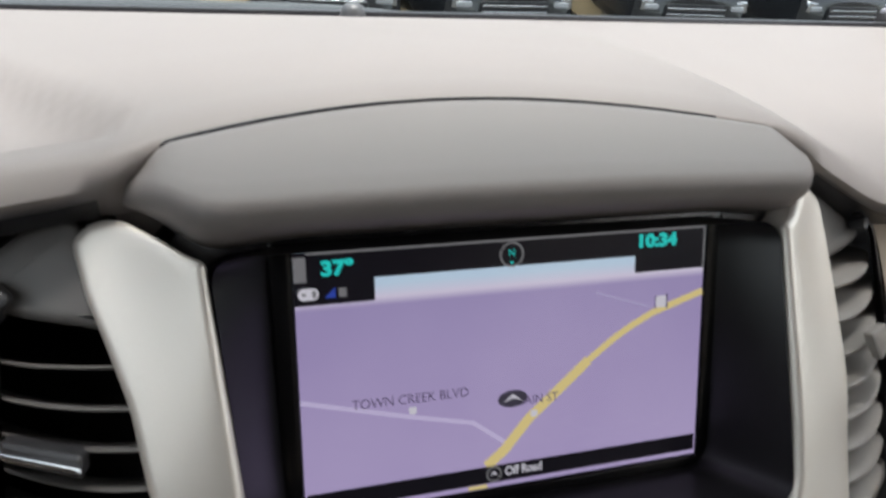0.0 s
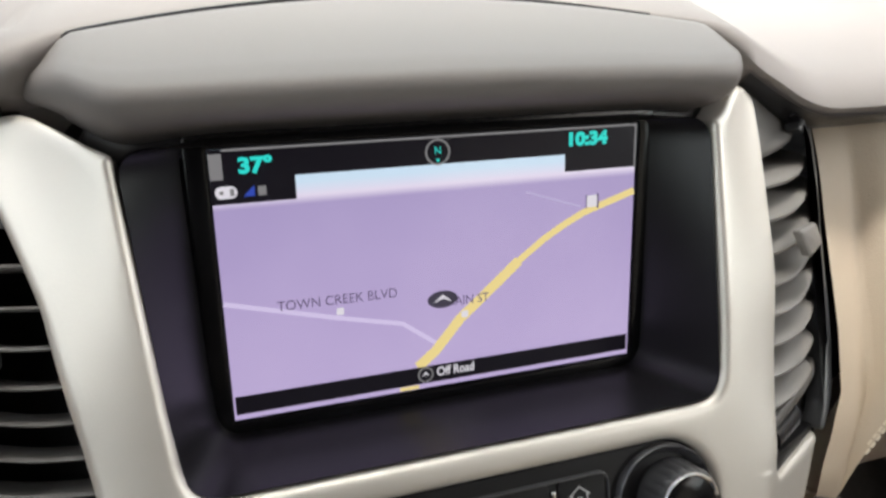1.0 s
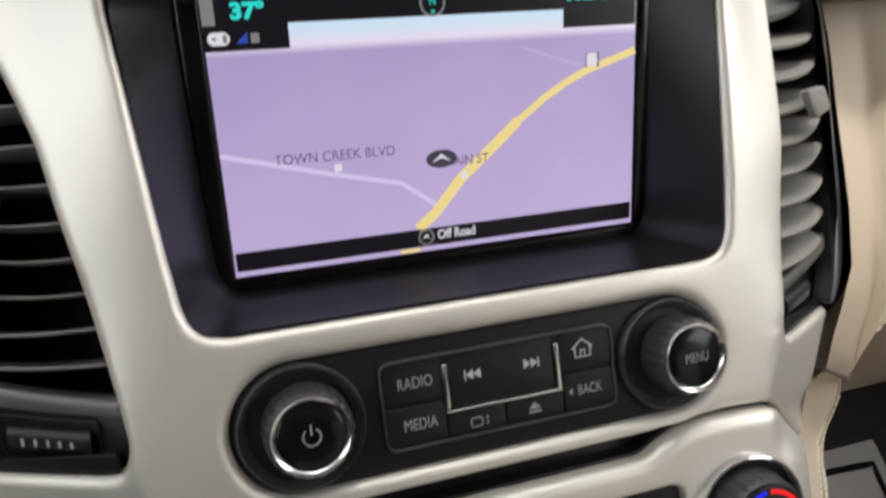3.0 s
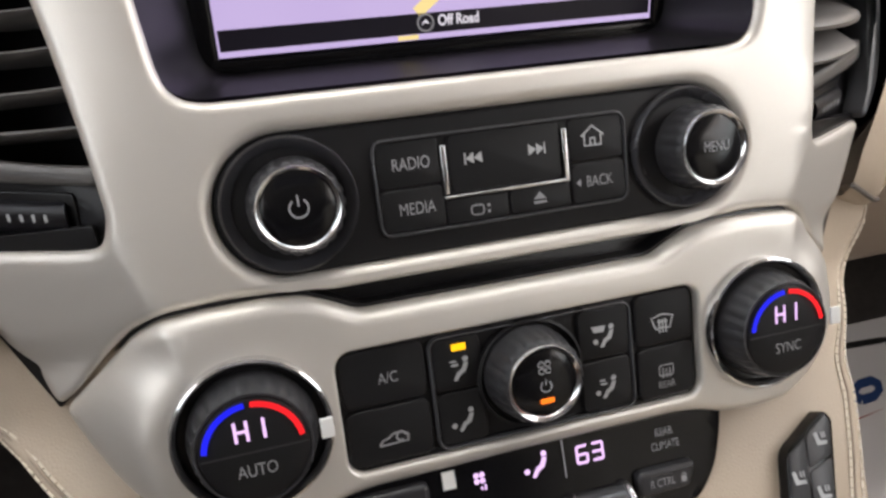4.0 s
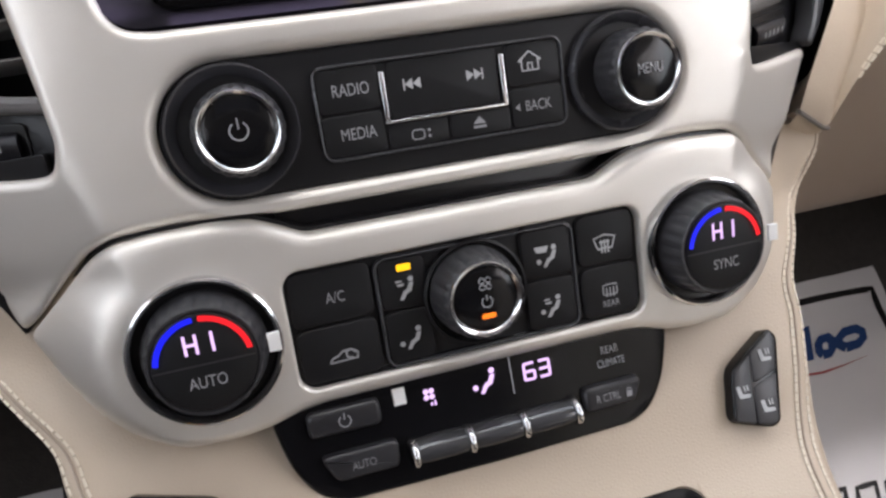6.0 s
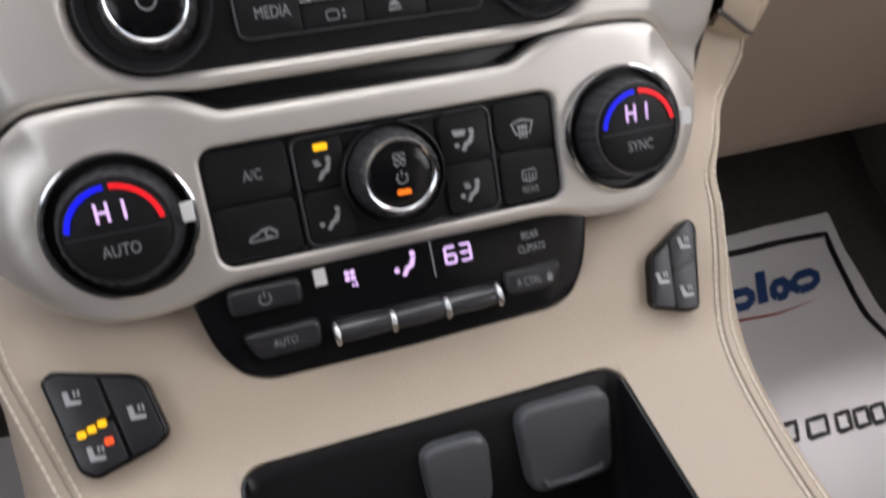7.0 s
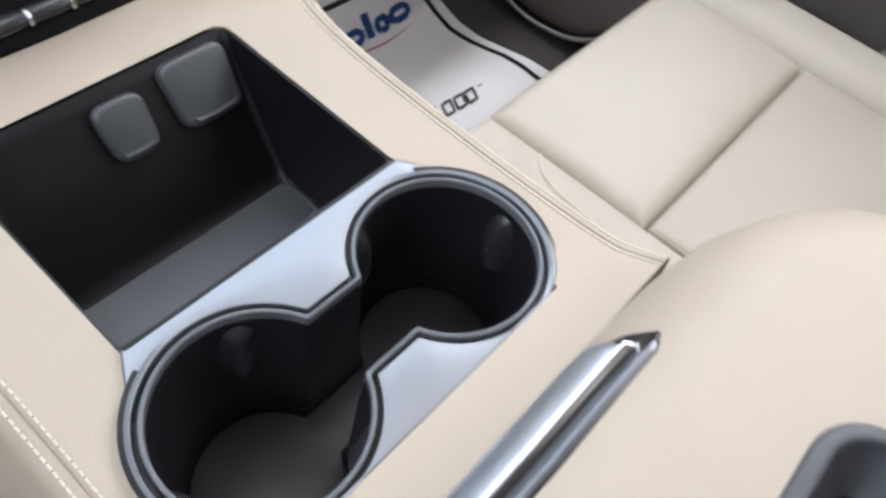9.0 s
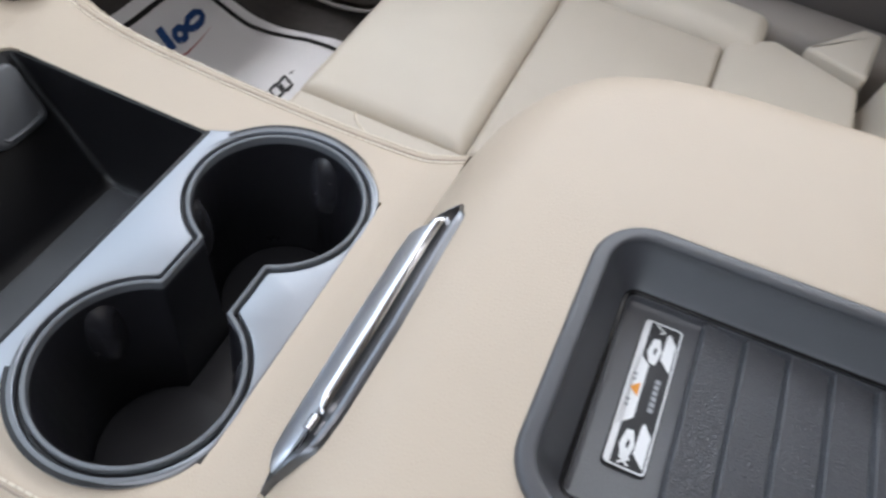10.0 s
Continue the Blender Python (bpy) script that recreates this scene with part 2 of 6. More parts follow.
def inset(poly, d):
    out, m = [], len(poly)
    for i in range(m):
        p = Vector(poly[i])
        a, b = p - Vector(poly[i - 1]), Vector(poly[(i + 1) % m]) - p
        a, b = a.normalized(), b.normalized()
        na, nb = Vector((-a.y, a.x)), Vector((-b.y, b.x))
        s = na + nb
        k = max(0.35, s.length_squared / 2)
        q = p + s * (d / k)
        out.append((q.x, q.y))
    return out


def bridge(bm, a, b):
    m = len(a)
    for i in range(m):
        bm.faces.new((a[i - 1], a[i], b[i], b[i - 1]))


def slab(loop, d0, d1, r=0.001, holes=(), seg=3, hole_r=None, cap=True, floor=False):
    """A plate from depth d0 up to d1 with rounded edges, and holes through it."""
    bm = bmesh.new()
    edges = []
    for n, poly in enumerate([loop, *holes]):
        poly = ccw(poly)
        rr = r if n == 0 or hole_r is None else hole_r
        sign = 1 if n == 0 else -1
        levels = [(0, d0), (0, d1 - rr)] + [(rr * (1 - math.cos(t)), d1 - rr + rr * math.sin(t)) for t in (math.pi / 2 * k / seg for k in range(1, seg + 1))]
        rings = [[bm.verts.new((x, y, d)) for x, y in (inset(poly, sign * e) if e else poly)] for e, d in levels]
        for a, b in zip(rings, rings[1:]):
            bridge(bm, a, b)
        if floor and n == 0:
            bm.faces.new(rings[0])
        top = rings[-1]
        if not holes and cap:
            bm.faces.new(top)
        edges += [bm.edges.get((top[i - 1], top[i])) for i in range(len(top))]
    if holes:
        bmesh.ops.triangle_fill(bm, use_beauty=True, edges=edges)
    return bm


def refine(bm, longest, rounds=3):
    """Splits long edges, so that a flat plate can follow a curved surface."""
    for _ in range(rounds):
        edges = [e for e in bm.edges if e.calc_length() > longest]
        if not edges:
            break
        bmesh.ops.subdivide_edges(bm, edges=edges, cuts=1)
        bmesh.ops.triangulate(bm, faces=[f for f in bm.faces if len(f.verts) > 4])
    return bm


def loft(rings, close=True, cap0=False, cap1=False):
    bm = bmesh.new()
    vs = [[bm.verts.new(p) for p in ring] for ring in rings]
    for a, b in zip(vs, vs[1:]):
        for i in range(0 if close else 1, len(a)):
            bm.faces.new((a[i - 1], a[i], b[i], b[i - 1]))
    if cap0:
        bm.faces.new(vs[0])
    if cap1:
        bm.faces.new(vs[-1])
    return bm


def lathe(u, w, profile, seg=48, knurl=None, cap=True):
    """Turned shape about the normal at (u, w); knurl: (profile indices, count, depth)."""
    rings = []
    for k, (r, d) in enumerate(profile):
        ring = []
        for i in range(seg):
            a = 2 * math.pi * i / seg
            rr = r - (knurl[2] * (0.5 - 0.5 * math.cos(a * knurl[1])) ** 3 if knurl and k in knurl[0] else 0)
            ring.append((u + rr * math.cos(a), w + rr * math.sin(a), d))
        rings.append(ring)
    return loft(rings, True, False, cap)


def flat(polys, d):
    bm = bmesh.new()
    for poly in polys:
        bm.faces.new([bm.verts.new((x, y, d)) for x, y in poly])
    return bm


def strokes(lines, width, d):
    """Thin drawn lines as flat strips."""
    bm = bmesh.new()
    for pts in lines:
        v = [Vector(p) for p in pts]
        pair = []
        for i, p in enumerate(v):
            a = (p - v[i - 1]).normalized() if i else (v[1] - p).normalized()
            b = (v[i + 1] - p).normalized() if i + 1 < len(v) else a
            t = (a + b).normalized() if (a + b).length > 1e-6 else a
            nrm = Vector((-t.y, t.x)) * width / 2
            pair.append((bm.verts.new((*(p + nrm), d)), bm.verts.new((*(p - nrm), d))))
        for (a, b), (c, e) in zip(pair, pair[1:]):
            bm.faces.new((a, b, e, c))
    return bm


def arc(u, w, r, a0, a1, n=20):
    return [(u + r * math.cos(radians(a0 + (a1 - a0) * k / n)), w + r * math.sin(radians(a0 + (a1 - a0) * k / n))) for k in range(n + 1)]


def lettering(name, body, size, u, w, d, mat, parent, place, stretch=1.0, turn=0.0, bold=0.0, align="CENTER"):
    """Words in the built-in font, laid flat on a surface."""
    cu = bpy.data.curves.new(name, "FONT")
    cu.body, cu.size, cu.align_x, cu.align_y, cu.offset = body, size, align, "CENTER", bold
    tmp = new("lettering_draft", cu)
    me = bpy.data.meshes.new_from_object(tmp.evaluated_get(bpy.context.evaluated_depsgraph_get()))
    bpy.data.objects.remove(tmp)
    bm = bmesh.new()
    bm.from_mesh(me)
    c, s = math.cos(radians(turn)), math.sin(radians(turn))
    for v in bm.verts:
        x, y = v.co.x * stretch * (1.0 if place is glass else 0.86), v.co.y
        v.co = (u + c * x - s * y, w + s * x + c * y, d)
    return part(name, bm, mat, parent, "", place)


def tube(points, r, seg=6):
    """A round cord along a line of points."""
    rings = []
    pts = [Vector(p) for p in points]
    for i, p in enumerate(pts):
        t = (pts[min(i + 1, len(pts) - 1)] - pts[max(i - 1, 0)]).normalized()
        a = t.cross(Vector((0.13, 0.21, 1))).normalized()
        b = t.cross(a)
        rings.append([tuple(p + (a * math.cos(k * 2 * math.pi / seg) + b * math.sin(k * 2 * math.pi / seg)) * r) for k in range(seg)])
    return loft(rings, True, True, True)


# ---- the frame of the centre stack: u across, w up the slope, d out towards the seats ----
UP = Vector((0, 0.54, 0.842)).normalized()
OUT = Vector((0, -UP.z, UP.y))
BASE = Vector((0, -0.059, 0.686))


def lean_back(u, w):
    """The upper corners of the stack fall away from the seats."""
    return 0.020 * smoothstep(0.06, 0.15, w) * smoothstep(0.11, 0.155, abs(u)) * (1 - 0.75 * smoothstep(0.158, 0.205, abs(u)))


def ease_in(a, r):
    """Zero below 0, then a soft start into a straight slope."""
    return 0.0 if a <= 0 else (a * a / (2 * r) if a < r else a - r / 2)


def bend(u, w):
    """The sides of the stack fall back: a soft curve beside the screen, a fold below it, a dish round the dials."""
    a = abs(u) - 0.105
    high = 5.5 * a * a if 0 < a < 0.1 else (0.055 + 1.1 * (a - 0.1) if a >= 0.1 else 0.0)
    if w > 0.045 or abs(u) < 0.095:
        return high, 0.0
    fold = 0.60 * ease_in(abs(u) - (0.1175 + 0.29 * max(-0.03, min(0.04, w + 0.038))), 0.005)
    dish = 0.92 * ease_in(math.hypot(abs(u) - 0.0985, w + 0.0795) - 0.0295, 0.008) * smoothstep(0.100, 0.128, abs(u))
    low = fold + (dish - fold) * smoothstep(0.042, 0.062, -w)
    t = smoothstep(-0.005, 0.045, w)
    return high * t, low * (1 - t)


def stack(u, w, d):
    back, sink = bend(u, w)
    return Vector((u, back + lean_back(u, w), 0)) + BASE + UP * w + OUT * (d - sink)


GLASS_UP = Vector((0, 0.036, 0.099)).normalized()
GLASS_OUT = Vector((0, -GLASS_UP.z, GLASS_UP.y))


def glass(u, w, d):
    return Vector((u, 0, 0.70)) + GLASS_UP * w + GLASS_OUT * d


SLOPE_UP = Vector((0, 0.0315, 0.0233)).normalized()
SLOPE_OUT = Vector((0, -SLOPE_UP.z, SLOPE_UP.y))


def slope(u, w, d):
    return Vector((u, -0.143, 0.5705)) + SLOPE_UP * w + SLOPE_OUT * d


def limb(u, w):
    """The trim beside the screen is not quite symmetric: shift of its left limb."""
    if u > -0.09:
        return u
    if u > -0.122:
        return u - 0.0050 * smoothstep(0.045, 0.14, w)
    return u + (0.0046 - 0.0089 * smoothstep(0.085, 0.15, w)) * (1 - smoothstep(0.160, 0.195, -u)) * smoothstep(-0.030, -0.012, w)


def mirror(pts):
    """A right-hand half outline, from top to bottom, closed by its mirror image."""
    return pts + [(-x, y) for x, y in reversed(pts) if x > 1e-9]


# ---- the setting: floor, shell of the cabin, outside ----
def box(x0, y0, z0, x1, y1, z1, bevel=0.0):
    bm = bmesh.new()
    bmesh.ops.create_cube(bm, size=1.0)
    for v in bm.verts:
        v.co = ((x0 + x1) / 2 + v.co.x * (x1 - x0), (y0 + y1) / 2 + v.co.y * (y1 - y0), (z0 + z1) / 2 + v.co.z * (z1 - z0))
    if bevel:
        bmesh.ops.bevel(bm, geom=bm.edges[:], offset=bevel, segments=3, affect="EDGES", profile=0.5)
    return bm


def strip(profile, xs):
    """A sheet swept across x along a (y, z) profile."""
    return loft([[(x, y, z) for y, z in profile] for x in xs], close=False)


ground = part("ground", strip([(-60, -0.55), (2.5, -0.55), (3.5, -0.66), (8.2, -1.74), (9.2, -1.80), (90, -1.80)], [-60, -20, 0, 20, 60]), ASPHALT, smooth=60)
tagged(ground, "dark grey asphalt of the sloping parking lot", "ground", kind="structure")
verge = part("verge", slab(rounded(-22, 11.4, 26, 40, 0.5), -1.83, -1.79, 0.005), STRAW)
tagged(verge, "dry straw-coloured grass beyond the parked cars", "grass", kind="structure")

floor_profile = [(-1.9, 0.185), (-0.9, 0.185), (-0.2, 0.185), (0.02, 0.187), (0.10, 0.195), (0.18, 0.222), (0.26, 0.272), (0.34, 0.345), (0.42, 0.45), (0.47, 0.60), (0.47, 0.775)]
floor = part("floor", strip(floor_profile, [-0.74, -0.3, 0.3, 0.74]), CARPET, smooth=60)
tagged(floor, "dark brown carpeted cabin floor rising to the firewall", "floor", kind="structure")
# the roof opening is added, out of view, to let sky light in
ceiling = part("ceiling", slab(rounded(-0.74, -1.9, 0.74, 0.09, 0.02), 1.40, 1.36, -0.004, [rounded(-0.36, -0.80, 0.36, -0.22, 0.06)]), HEADLINER)
tagged(ceiling, "pale cloth headliner of the cabin", "ceiling", kind="structure")


screen_glass = material("clear_glass", (0.9, 0.95, 0.93), 0.02)
gn, gl = screen_glass.node_tree.nodes, screen_glass.node_tree.links
g_clear, g_mix = gn.new("ShaderNodeBsdfTransparent"), gn.new("ShaderNodeMixShader")
g_mix.inputs["Fac"].default_value = 0.05
g_clear.inputs["Color"].default_value = (0.86, 0.90, 0.88, 1)
g_gloss = gn.new("ShaderNodeBsdfGlossy")
g_gloss.inputs["Roughness"].default_value = 0.02
gl.new(g_clear.outputs["BSDF"], g_mix.inputs[1])
gl.new(g_gloss.outputs["BSDF"], g_mix.inputs[2])
gl.new(g_mix.outputs["Shader"], gn["Material Output"].inputs["Surface"])
tinted = material("tinted_roof_glass", (0.3, 0.3, 0.3), 0.02)
tn, tl = tinted.node_tree.nodes, tinted.node_tree.links
t_clear, t_mix, t_gloss = tn.new("ShaderNodeBsdfTransparent"), tn.new("ShaderNodeMixShader"), tn.new("ShaderNodeBsdfGlossy")
t_clear.inputs["Color"].default_value = (ROOF, ROOF, ROOF, 1)
t_gloss.inputs["Roughness"].default_value, t_mix.inputs["Fac"].default_value = 0.02, 0.05
tl.new(t_clear.outputs["BSDF"], t_mix.inputs[1])
tl.new(t_gloss.outputs["BSDF"], t_mix.inputs[2])
tl.new(t_mix.outputs["Shader"], tn["Material Output"].inputs["Surface"])


def door_wall(name, side):
    """Door with a sill, a window opening, pillars and a rail above it."""
    x0, x1 = (0.70, 0.80) if side > 0 else (-0.80, -0.70)
    door = thing(name, "dark brown door panel with a window above it", "door", kind="structure")
    part("door_panel", box(x0, -1.90, -0.1, x1, 0.50, 0.95, 0.012), DOORSKIN, door)
    part("window_rail", box(x0, -1.90, 1.33, x1, 0.11, 1.40, 0.01), HEADLINER, door)
    part("pillar", box(x0, -1.06, 0.94, x1, -0.96, 1.345, 0.012), HEADLINER, door)
    part("rear_window", box(x0 + 0.045, -1.81, 0.94, x1 - 0.045, -1.05, 1.34), PRIVACY, door, "dark privacy glass")
    part("pillar", box(x0, -1.90, 0.94, x1, -1.80, 1.345, 0.012), HEADLINER, door)
    pane = part("front_window", box(x0 + 0.045, -0.96, 0.94, x1 - 0.045, 0.10, 1.34), screen_glass, door, "clear side glass")
    pane.visible_shadow = False
    a = [(x0, 0.60, 0.84), (x1, 0.60, 0.84), (x1, 0.50, 0.84), (x0, 0.50, 0.84)]
    b = [(x0, 0.13, 1.37), (x1, 0.13, 1.37), (x1, 0.05, 1.37), (x0, 0.05, 1.37)]
    part("pillar", loft([a, b], True, True, True), HEADLINER, door)
    return door


door_wall("door_1", 1)
door_wall("door_2", -1)
wall_rear = part("wall_rear", box(-0.74, -1.96, 0.1, 0.74, -1.90, 0.95, 0.01), DOORSKIN)
part("window_3", box(-0.70, -1.935, 0.94, 0.70, -1.925, 1.37), PRIVACY)
tagged(bpy.data.objects["window_3"], "dark privacy glass of the tailgate window", "window", kind="structure")
tagged(wall_rear, "dark rear wall of the cabin below the back window", "wall", kind="structure")
shield = part("window_1", loft([[(-0.70, 0.62, 0.70), (0.70, 0.62, 0.70), (0.70, 0.624, 0.704), (-0.70, 0.624, 0.704)],
                                [(-0.62, 0.08, 1.36), (0.62, 0.08, 1.36), (0.62, 0.084, 1.364), (-0.62, 0.084, 1.364)]], True, True, True), screen_glass)
shield.visible_shadow = False
# assumed roof glass, never in view; ROOF sets how much light it passes
roof_pane = part("window_2", slab(rounded(-0.365, -0.805, 0.365, -0.215, 0.06), 1.402, 1.408, 0.001, floor=True), tinted)
tagged(roof_pane, "added tinted roof glass, unseen, letting in overhead light", "sunroof", kind="structure")
tagged(shield, "clear sloping windscreen above the dashboard", "windscreen", kind="structure")
bonnet_rows = []
for x in [-0.72 + 1.44 * k / 24 for k in range(25)]:
    crown = 0.004 * smoothstep(-0.45, -0.1, x) - 0.016 * smoothstep(0.0, 0.30, x) - 0.05 * smoothstep(0.25, 0.72, x)
    bonnet_rows.append([(x, y, z + crown) for y, z in ((0.700, 0.655), (0.712, 0.705), (0.724, 0.7215), (0.76, 0.7240), (0.84, 0.7080), (1.10, 0.638), (1.60, 0.470), (2.10, 0.250), (2.15, 0.10), (2.14, -0.20))])
bonnet = part("bonnet", loft(bonnet_rows, close=False), SEALGREY, None, "", smooth=50)
tagged(bonnet, "grey bonnet sloping away beyond the windscreen", "bonnet", kind="structure")


# ---- dashboard pad, display hood and the panels beside the stack ----
dashboard = thing("dashboard", "greige padded dashboard with a beige leather band below", "dashboard")


def lip_height(x):
    a = abs(x)
    if x < 0:
        return 0.822 - 0.016 * smoothstep(0.130, 0.26, a)
    return 0.822 - 0.029 * smoothstep(0.130, 0.215, a) + 0.004 * smoothstep(0.25, 0.6, a)


def pad_ring(x):
    z = lip_height(x)
    hump = 0.004 * (1 - smoothstep(0.12, 0.24, abs(x)))
    front = max(0.050, 0.1030 - 2.4 * x * x) + 0.05 * smoothstep(0.22, 0.7, abs(x))
    soft_lip = smoothstep(0.128, 0.16, abs(x))
    q = lambda a, b: a + (b - a) * soft_lip
    pts = [(front + 0.075, z - 0.030), (front + q(0.004, 0.022), z - 0.020), (front + q(0.001, 0.007), z - 0.012), (front, z + q(0.0085, 0.0005)), (front + q(0.0008, 0.005), z + q(0.0108, 0.0078)), (front + q(0.0026, 0.020), z + 0.012 - 0.0004 * soft_lip)]
    for k in range(1, 43):
        t = k / 42
        y = front + 0.022 + (0.437 - front - 0.022) * t
        top = z + 0.012 + hump * math.sin(min(1.0, t * 4) * math.pi / 2)
        rise = (0.005 if x > 0 else 0.012) * smoothstep(0.15, 0.27, abs(x)) * math.sin(min(1.0, t * 3.0) * math.pi / 2)
        past = -0.863 * (x + 0.136) - 0.505 * (y - 0.062)
        fold = 0.0115 * smoothstep(-0.010, 0.012, past) * (1 - smoothstep(0.011, 0.085, past)) if x < 0 else 0.0
        pts.append((y, top + rise - fold + (0.790 - top - rise) * t ** 1.5))
    pts += [(0.441, 0.786), (0.442, 0.775)]
    return [(x, y, zz) for y, zz in pts]


xs = [-0.70 + 1.40 * k / 200 for k in range(201)]
part("upper_pad", loft([pad_ring(x) for x in xs], close=False), PAD, dashboard, "greige grained soft dash top", smooth=60)
# black strips added under the lip in place of the shade there
for side in (1, -1):
    lip = []
    for k in range(40):
        x = side * (0.152 + 0.54 * k / 39)
        p = pad_ring(x)
        lip.append([(x, p[3][1] + 0.0006, p[3][2] - 0.0050), (x, p[2][1] - 0.0010, p[2][2] - 0.0004), (x, p[1][1] - 0.0010, p[1][2] - 0.0010), (x, p[0][1], p[0][2] - 0.012)])
    part("pad_shade_strip", loft(lip, close=False), BLACK, dashboard, "black strip for the shade under the dash top", smooth=60)
part("cowl_seal", loft([[(x, y, z) for y, z in ((0.436, 0.774), (0.4385, 0.7915), (0.440, 0.7932), (0.445, 0.7935), (0.452, 0.786), (0.50, 0.74), (0.62, 0.69))] for x in (-0.7, -0.35, 0, 0.35, 0.7)], close=False), BLACK, dashboard, "black seal under the windscreen")


def hood_ring(x):
    q = abs(x) / 0.147
    end = smoothstep(0.86, 1.0, q)
    rear_y = 0.100 - 2.25 * x * x + 0.006 * end
    front_y = 0.008 + 0.046 * smoothstep(0.112, 0.155, abs(x))
    top = 0.8350 - 0.002 * q * q - 0.014 * end
    crease = 0.8318 - 0.003 * q * q - 0.010 * end
    low = 0.8045 - 0.003 * smoothstep(0.08, 0.12, abs(x))
    edge = front_y + 0.0300
    lead = front_y + 0.0085
    pts = [(0.066, low + 0.010), (edge + 0.012, low + 0.0012), (edge + 0.003, low), (edge, low + 0.0006), (edge - 0.002, low + 0.003)]
    for t in (0.15, 0.3, 0.45, 0.6, 0.75, 0.88):
        pts.append((lead + (edge - 0.002 - lead) * (1 - t) ** 1.9, low + 0.003 + (crease - 0.0055 - low - 0.003) * t))
    for t in (0, 25, 50, 75):
        pts.append((lead + 0.0065 * (1 - math.cos(radians(t))), crease - 0.0045 + 0.0055 * math.sin(radians(t))))
    for t in (0.10, 0.2, 0.35, 0.55, 0.7, 0.85, 0.95):
        pts.append((lead + 0.010 + (rear_y - lead - 0.010) * t, top - (top - crease - 0.0012) * (1 - t) ** 1.7))
    pts += [(rear_y, top - 0.001), (rear_y + 0.001, top - 0.006), (rear_y, top - 0.03)]
    return [(x, y, z) for y, z in pts]


hx = [(0.1475 if k < 24 else 0.1435) * math.sin(radians(-90 + 180 * k / 48)) for k in range(49)]
part("display_hood", loft([hood_ring(x) for x in hx], close=False, cap0=True, cap1=True), HOODSKIN, dashboard, "dark greige padded hood over the screen", smooth=60)
part("hood_gap", tube([(x, 0.1014 - 2.27 * x * x + 0.006 * smoothstep(0.127, 0.147, abs(x)), 0.8338 - 0.09 * x * x - 0.013 * smoothstep(0.127, 0.147, abs(x))) for x in [-0.1455 + 0.2535 * k / 60 for k in range(61)]], 0.0014), BLACK, dashboard, "black gap behind the hood")
sensor = part("light_sensor", lathe(0, 0, [(0.0105, -0.008), (0.0105, -0.001), (0.0100, 0.003), (0.0080, 0.0068), (0.0050, 0.0086), (0.001, 0.0092)], 24),
              COVER, None, "", lambda u, w, d: Vector((0.0058 + u, 0.424 + w, 0.7950 + d)))
tagged(sensor, "small grey domed light sensor on the dash top", "light sensor")


def band_edge(w):
    """Inner edge of the band, along the silver wing and the vent."""
    pts = [(-0.080, 0.150), (-0.075, 0.153), (-0.050, 0.1725), (-0.038, 0.1792), (-0.0225, 0.1868), (-0.0105, 0.1918), (0.010, 0.2090), (0.040, 0.2290), (0.075, 0.2390), (0.110, 0.2385), (0.136, 0.2280)]
    for (a, xa), (b, xb) in zip(pts, pts[1:]):
        if a <= w <= b:
            return xa + (xb - xa) * (w - a) / (b - a)
    return 0.2065


# lower edge of the band: x, then y and z; a tongue beside the stack, then rising outwards
BAND_FOOT = [(0.150, -0.060, 0.648), (0.175, -0.056, 0.639), (0.202, -0.050, 0.6205), (0.209, -0.0475, 0.6175), (0.2125, -0.0455, 0.622), (0.2194, -0.042, 0.6365), (0.232, -0.038, 0.656), (0.250, -0.030, 0.673), (0.280, -0.012, 0.688), (0.35, 0.020, 0.700), (0.72, 0.045, 0.705)]


def between(rows, x):
    for a, b in zip(rows, rows[1:]):
        if x <= b[0]:
            t = max(0.0, (x - a[0]) / (b[0] - a[0]))
            return [p + (q - p) * t for p, q in zip(a[1:], b[1:])]
    return list(rows[-1][1:])


def band_ring(x):
    """Section of the beige band beside the stack, from under the pad down to the knee panel."""
    t = smoothstep(0.204, 0.36, x)
    pts = [(0.11, 0.785, 0.0)]
    for k in range(13):
        s = k / 12
        far_y = 0.085 + (0.030 - 0.085) * s - 0.014 * math.sin(math.pi * s)
        far_z = 0.780 - 0.165 * s
        w = 0.135 - 0.174 * s
        edge = band_edge(w)
        near = stack(edge, w, -0.003 - 0.003 * smoothstep(0.0, 0.03, -w) + 0.006 * math.sin(math.pi * s))
        pts.append((near.y + (far_y - near.y) * t, near.z + (far_z - near.z) * t, (edge - 0.2045) * (1 - t)))
    bx = x + pts[-1][2]
    y_end, z_end = between(BAND_FOOT, bx)
    y0, z0, y1, z1 = pts[1][0], pts[1][1], pts[-1][0], pts[-1][1]
    for k in range(1, len(pts)):
        yy, zz, q = pts[k]
        f = (zz - z0) / (z1 - z0)
        pts[k] = (yy + (y_end - y1) * f * f, z0 + (z_end - z0) * f, q)
    y, z, shift = pts[-1]
    pts += [(y + 0.003, z - 0.008, shift), (y + 0.012, z - 0.014, shift), (y + 0.03, z - 0.016, shift)]
    return [(x + q, yy, zz) for yy, zz, q in pts]


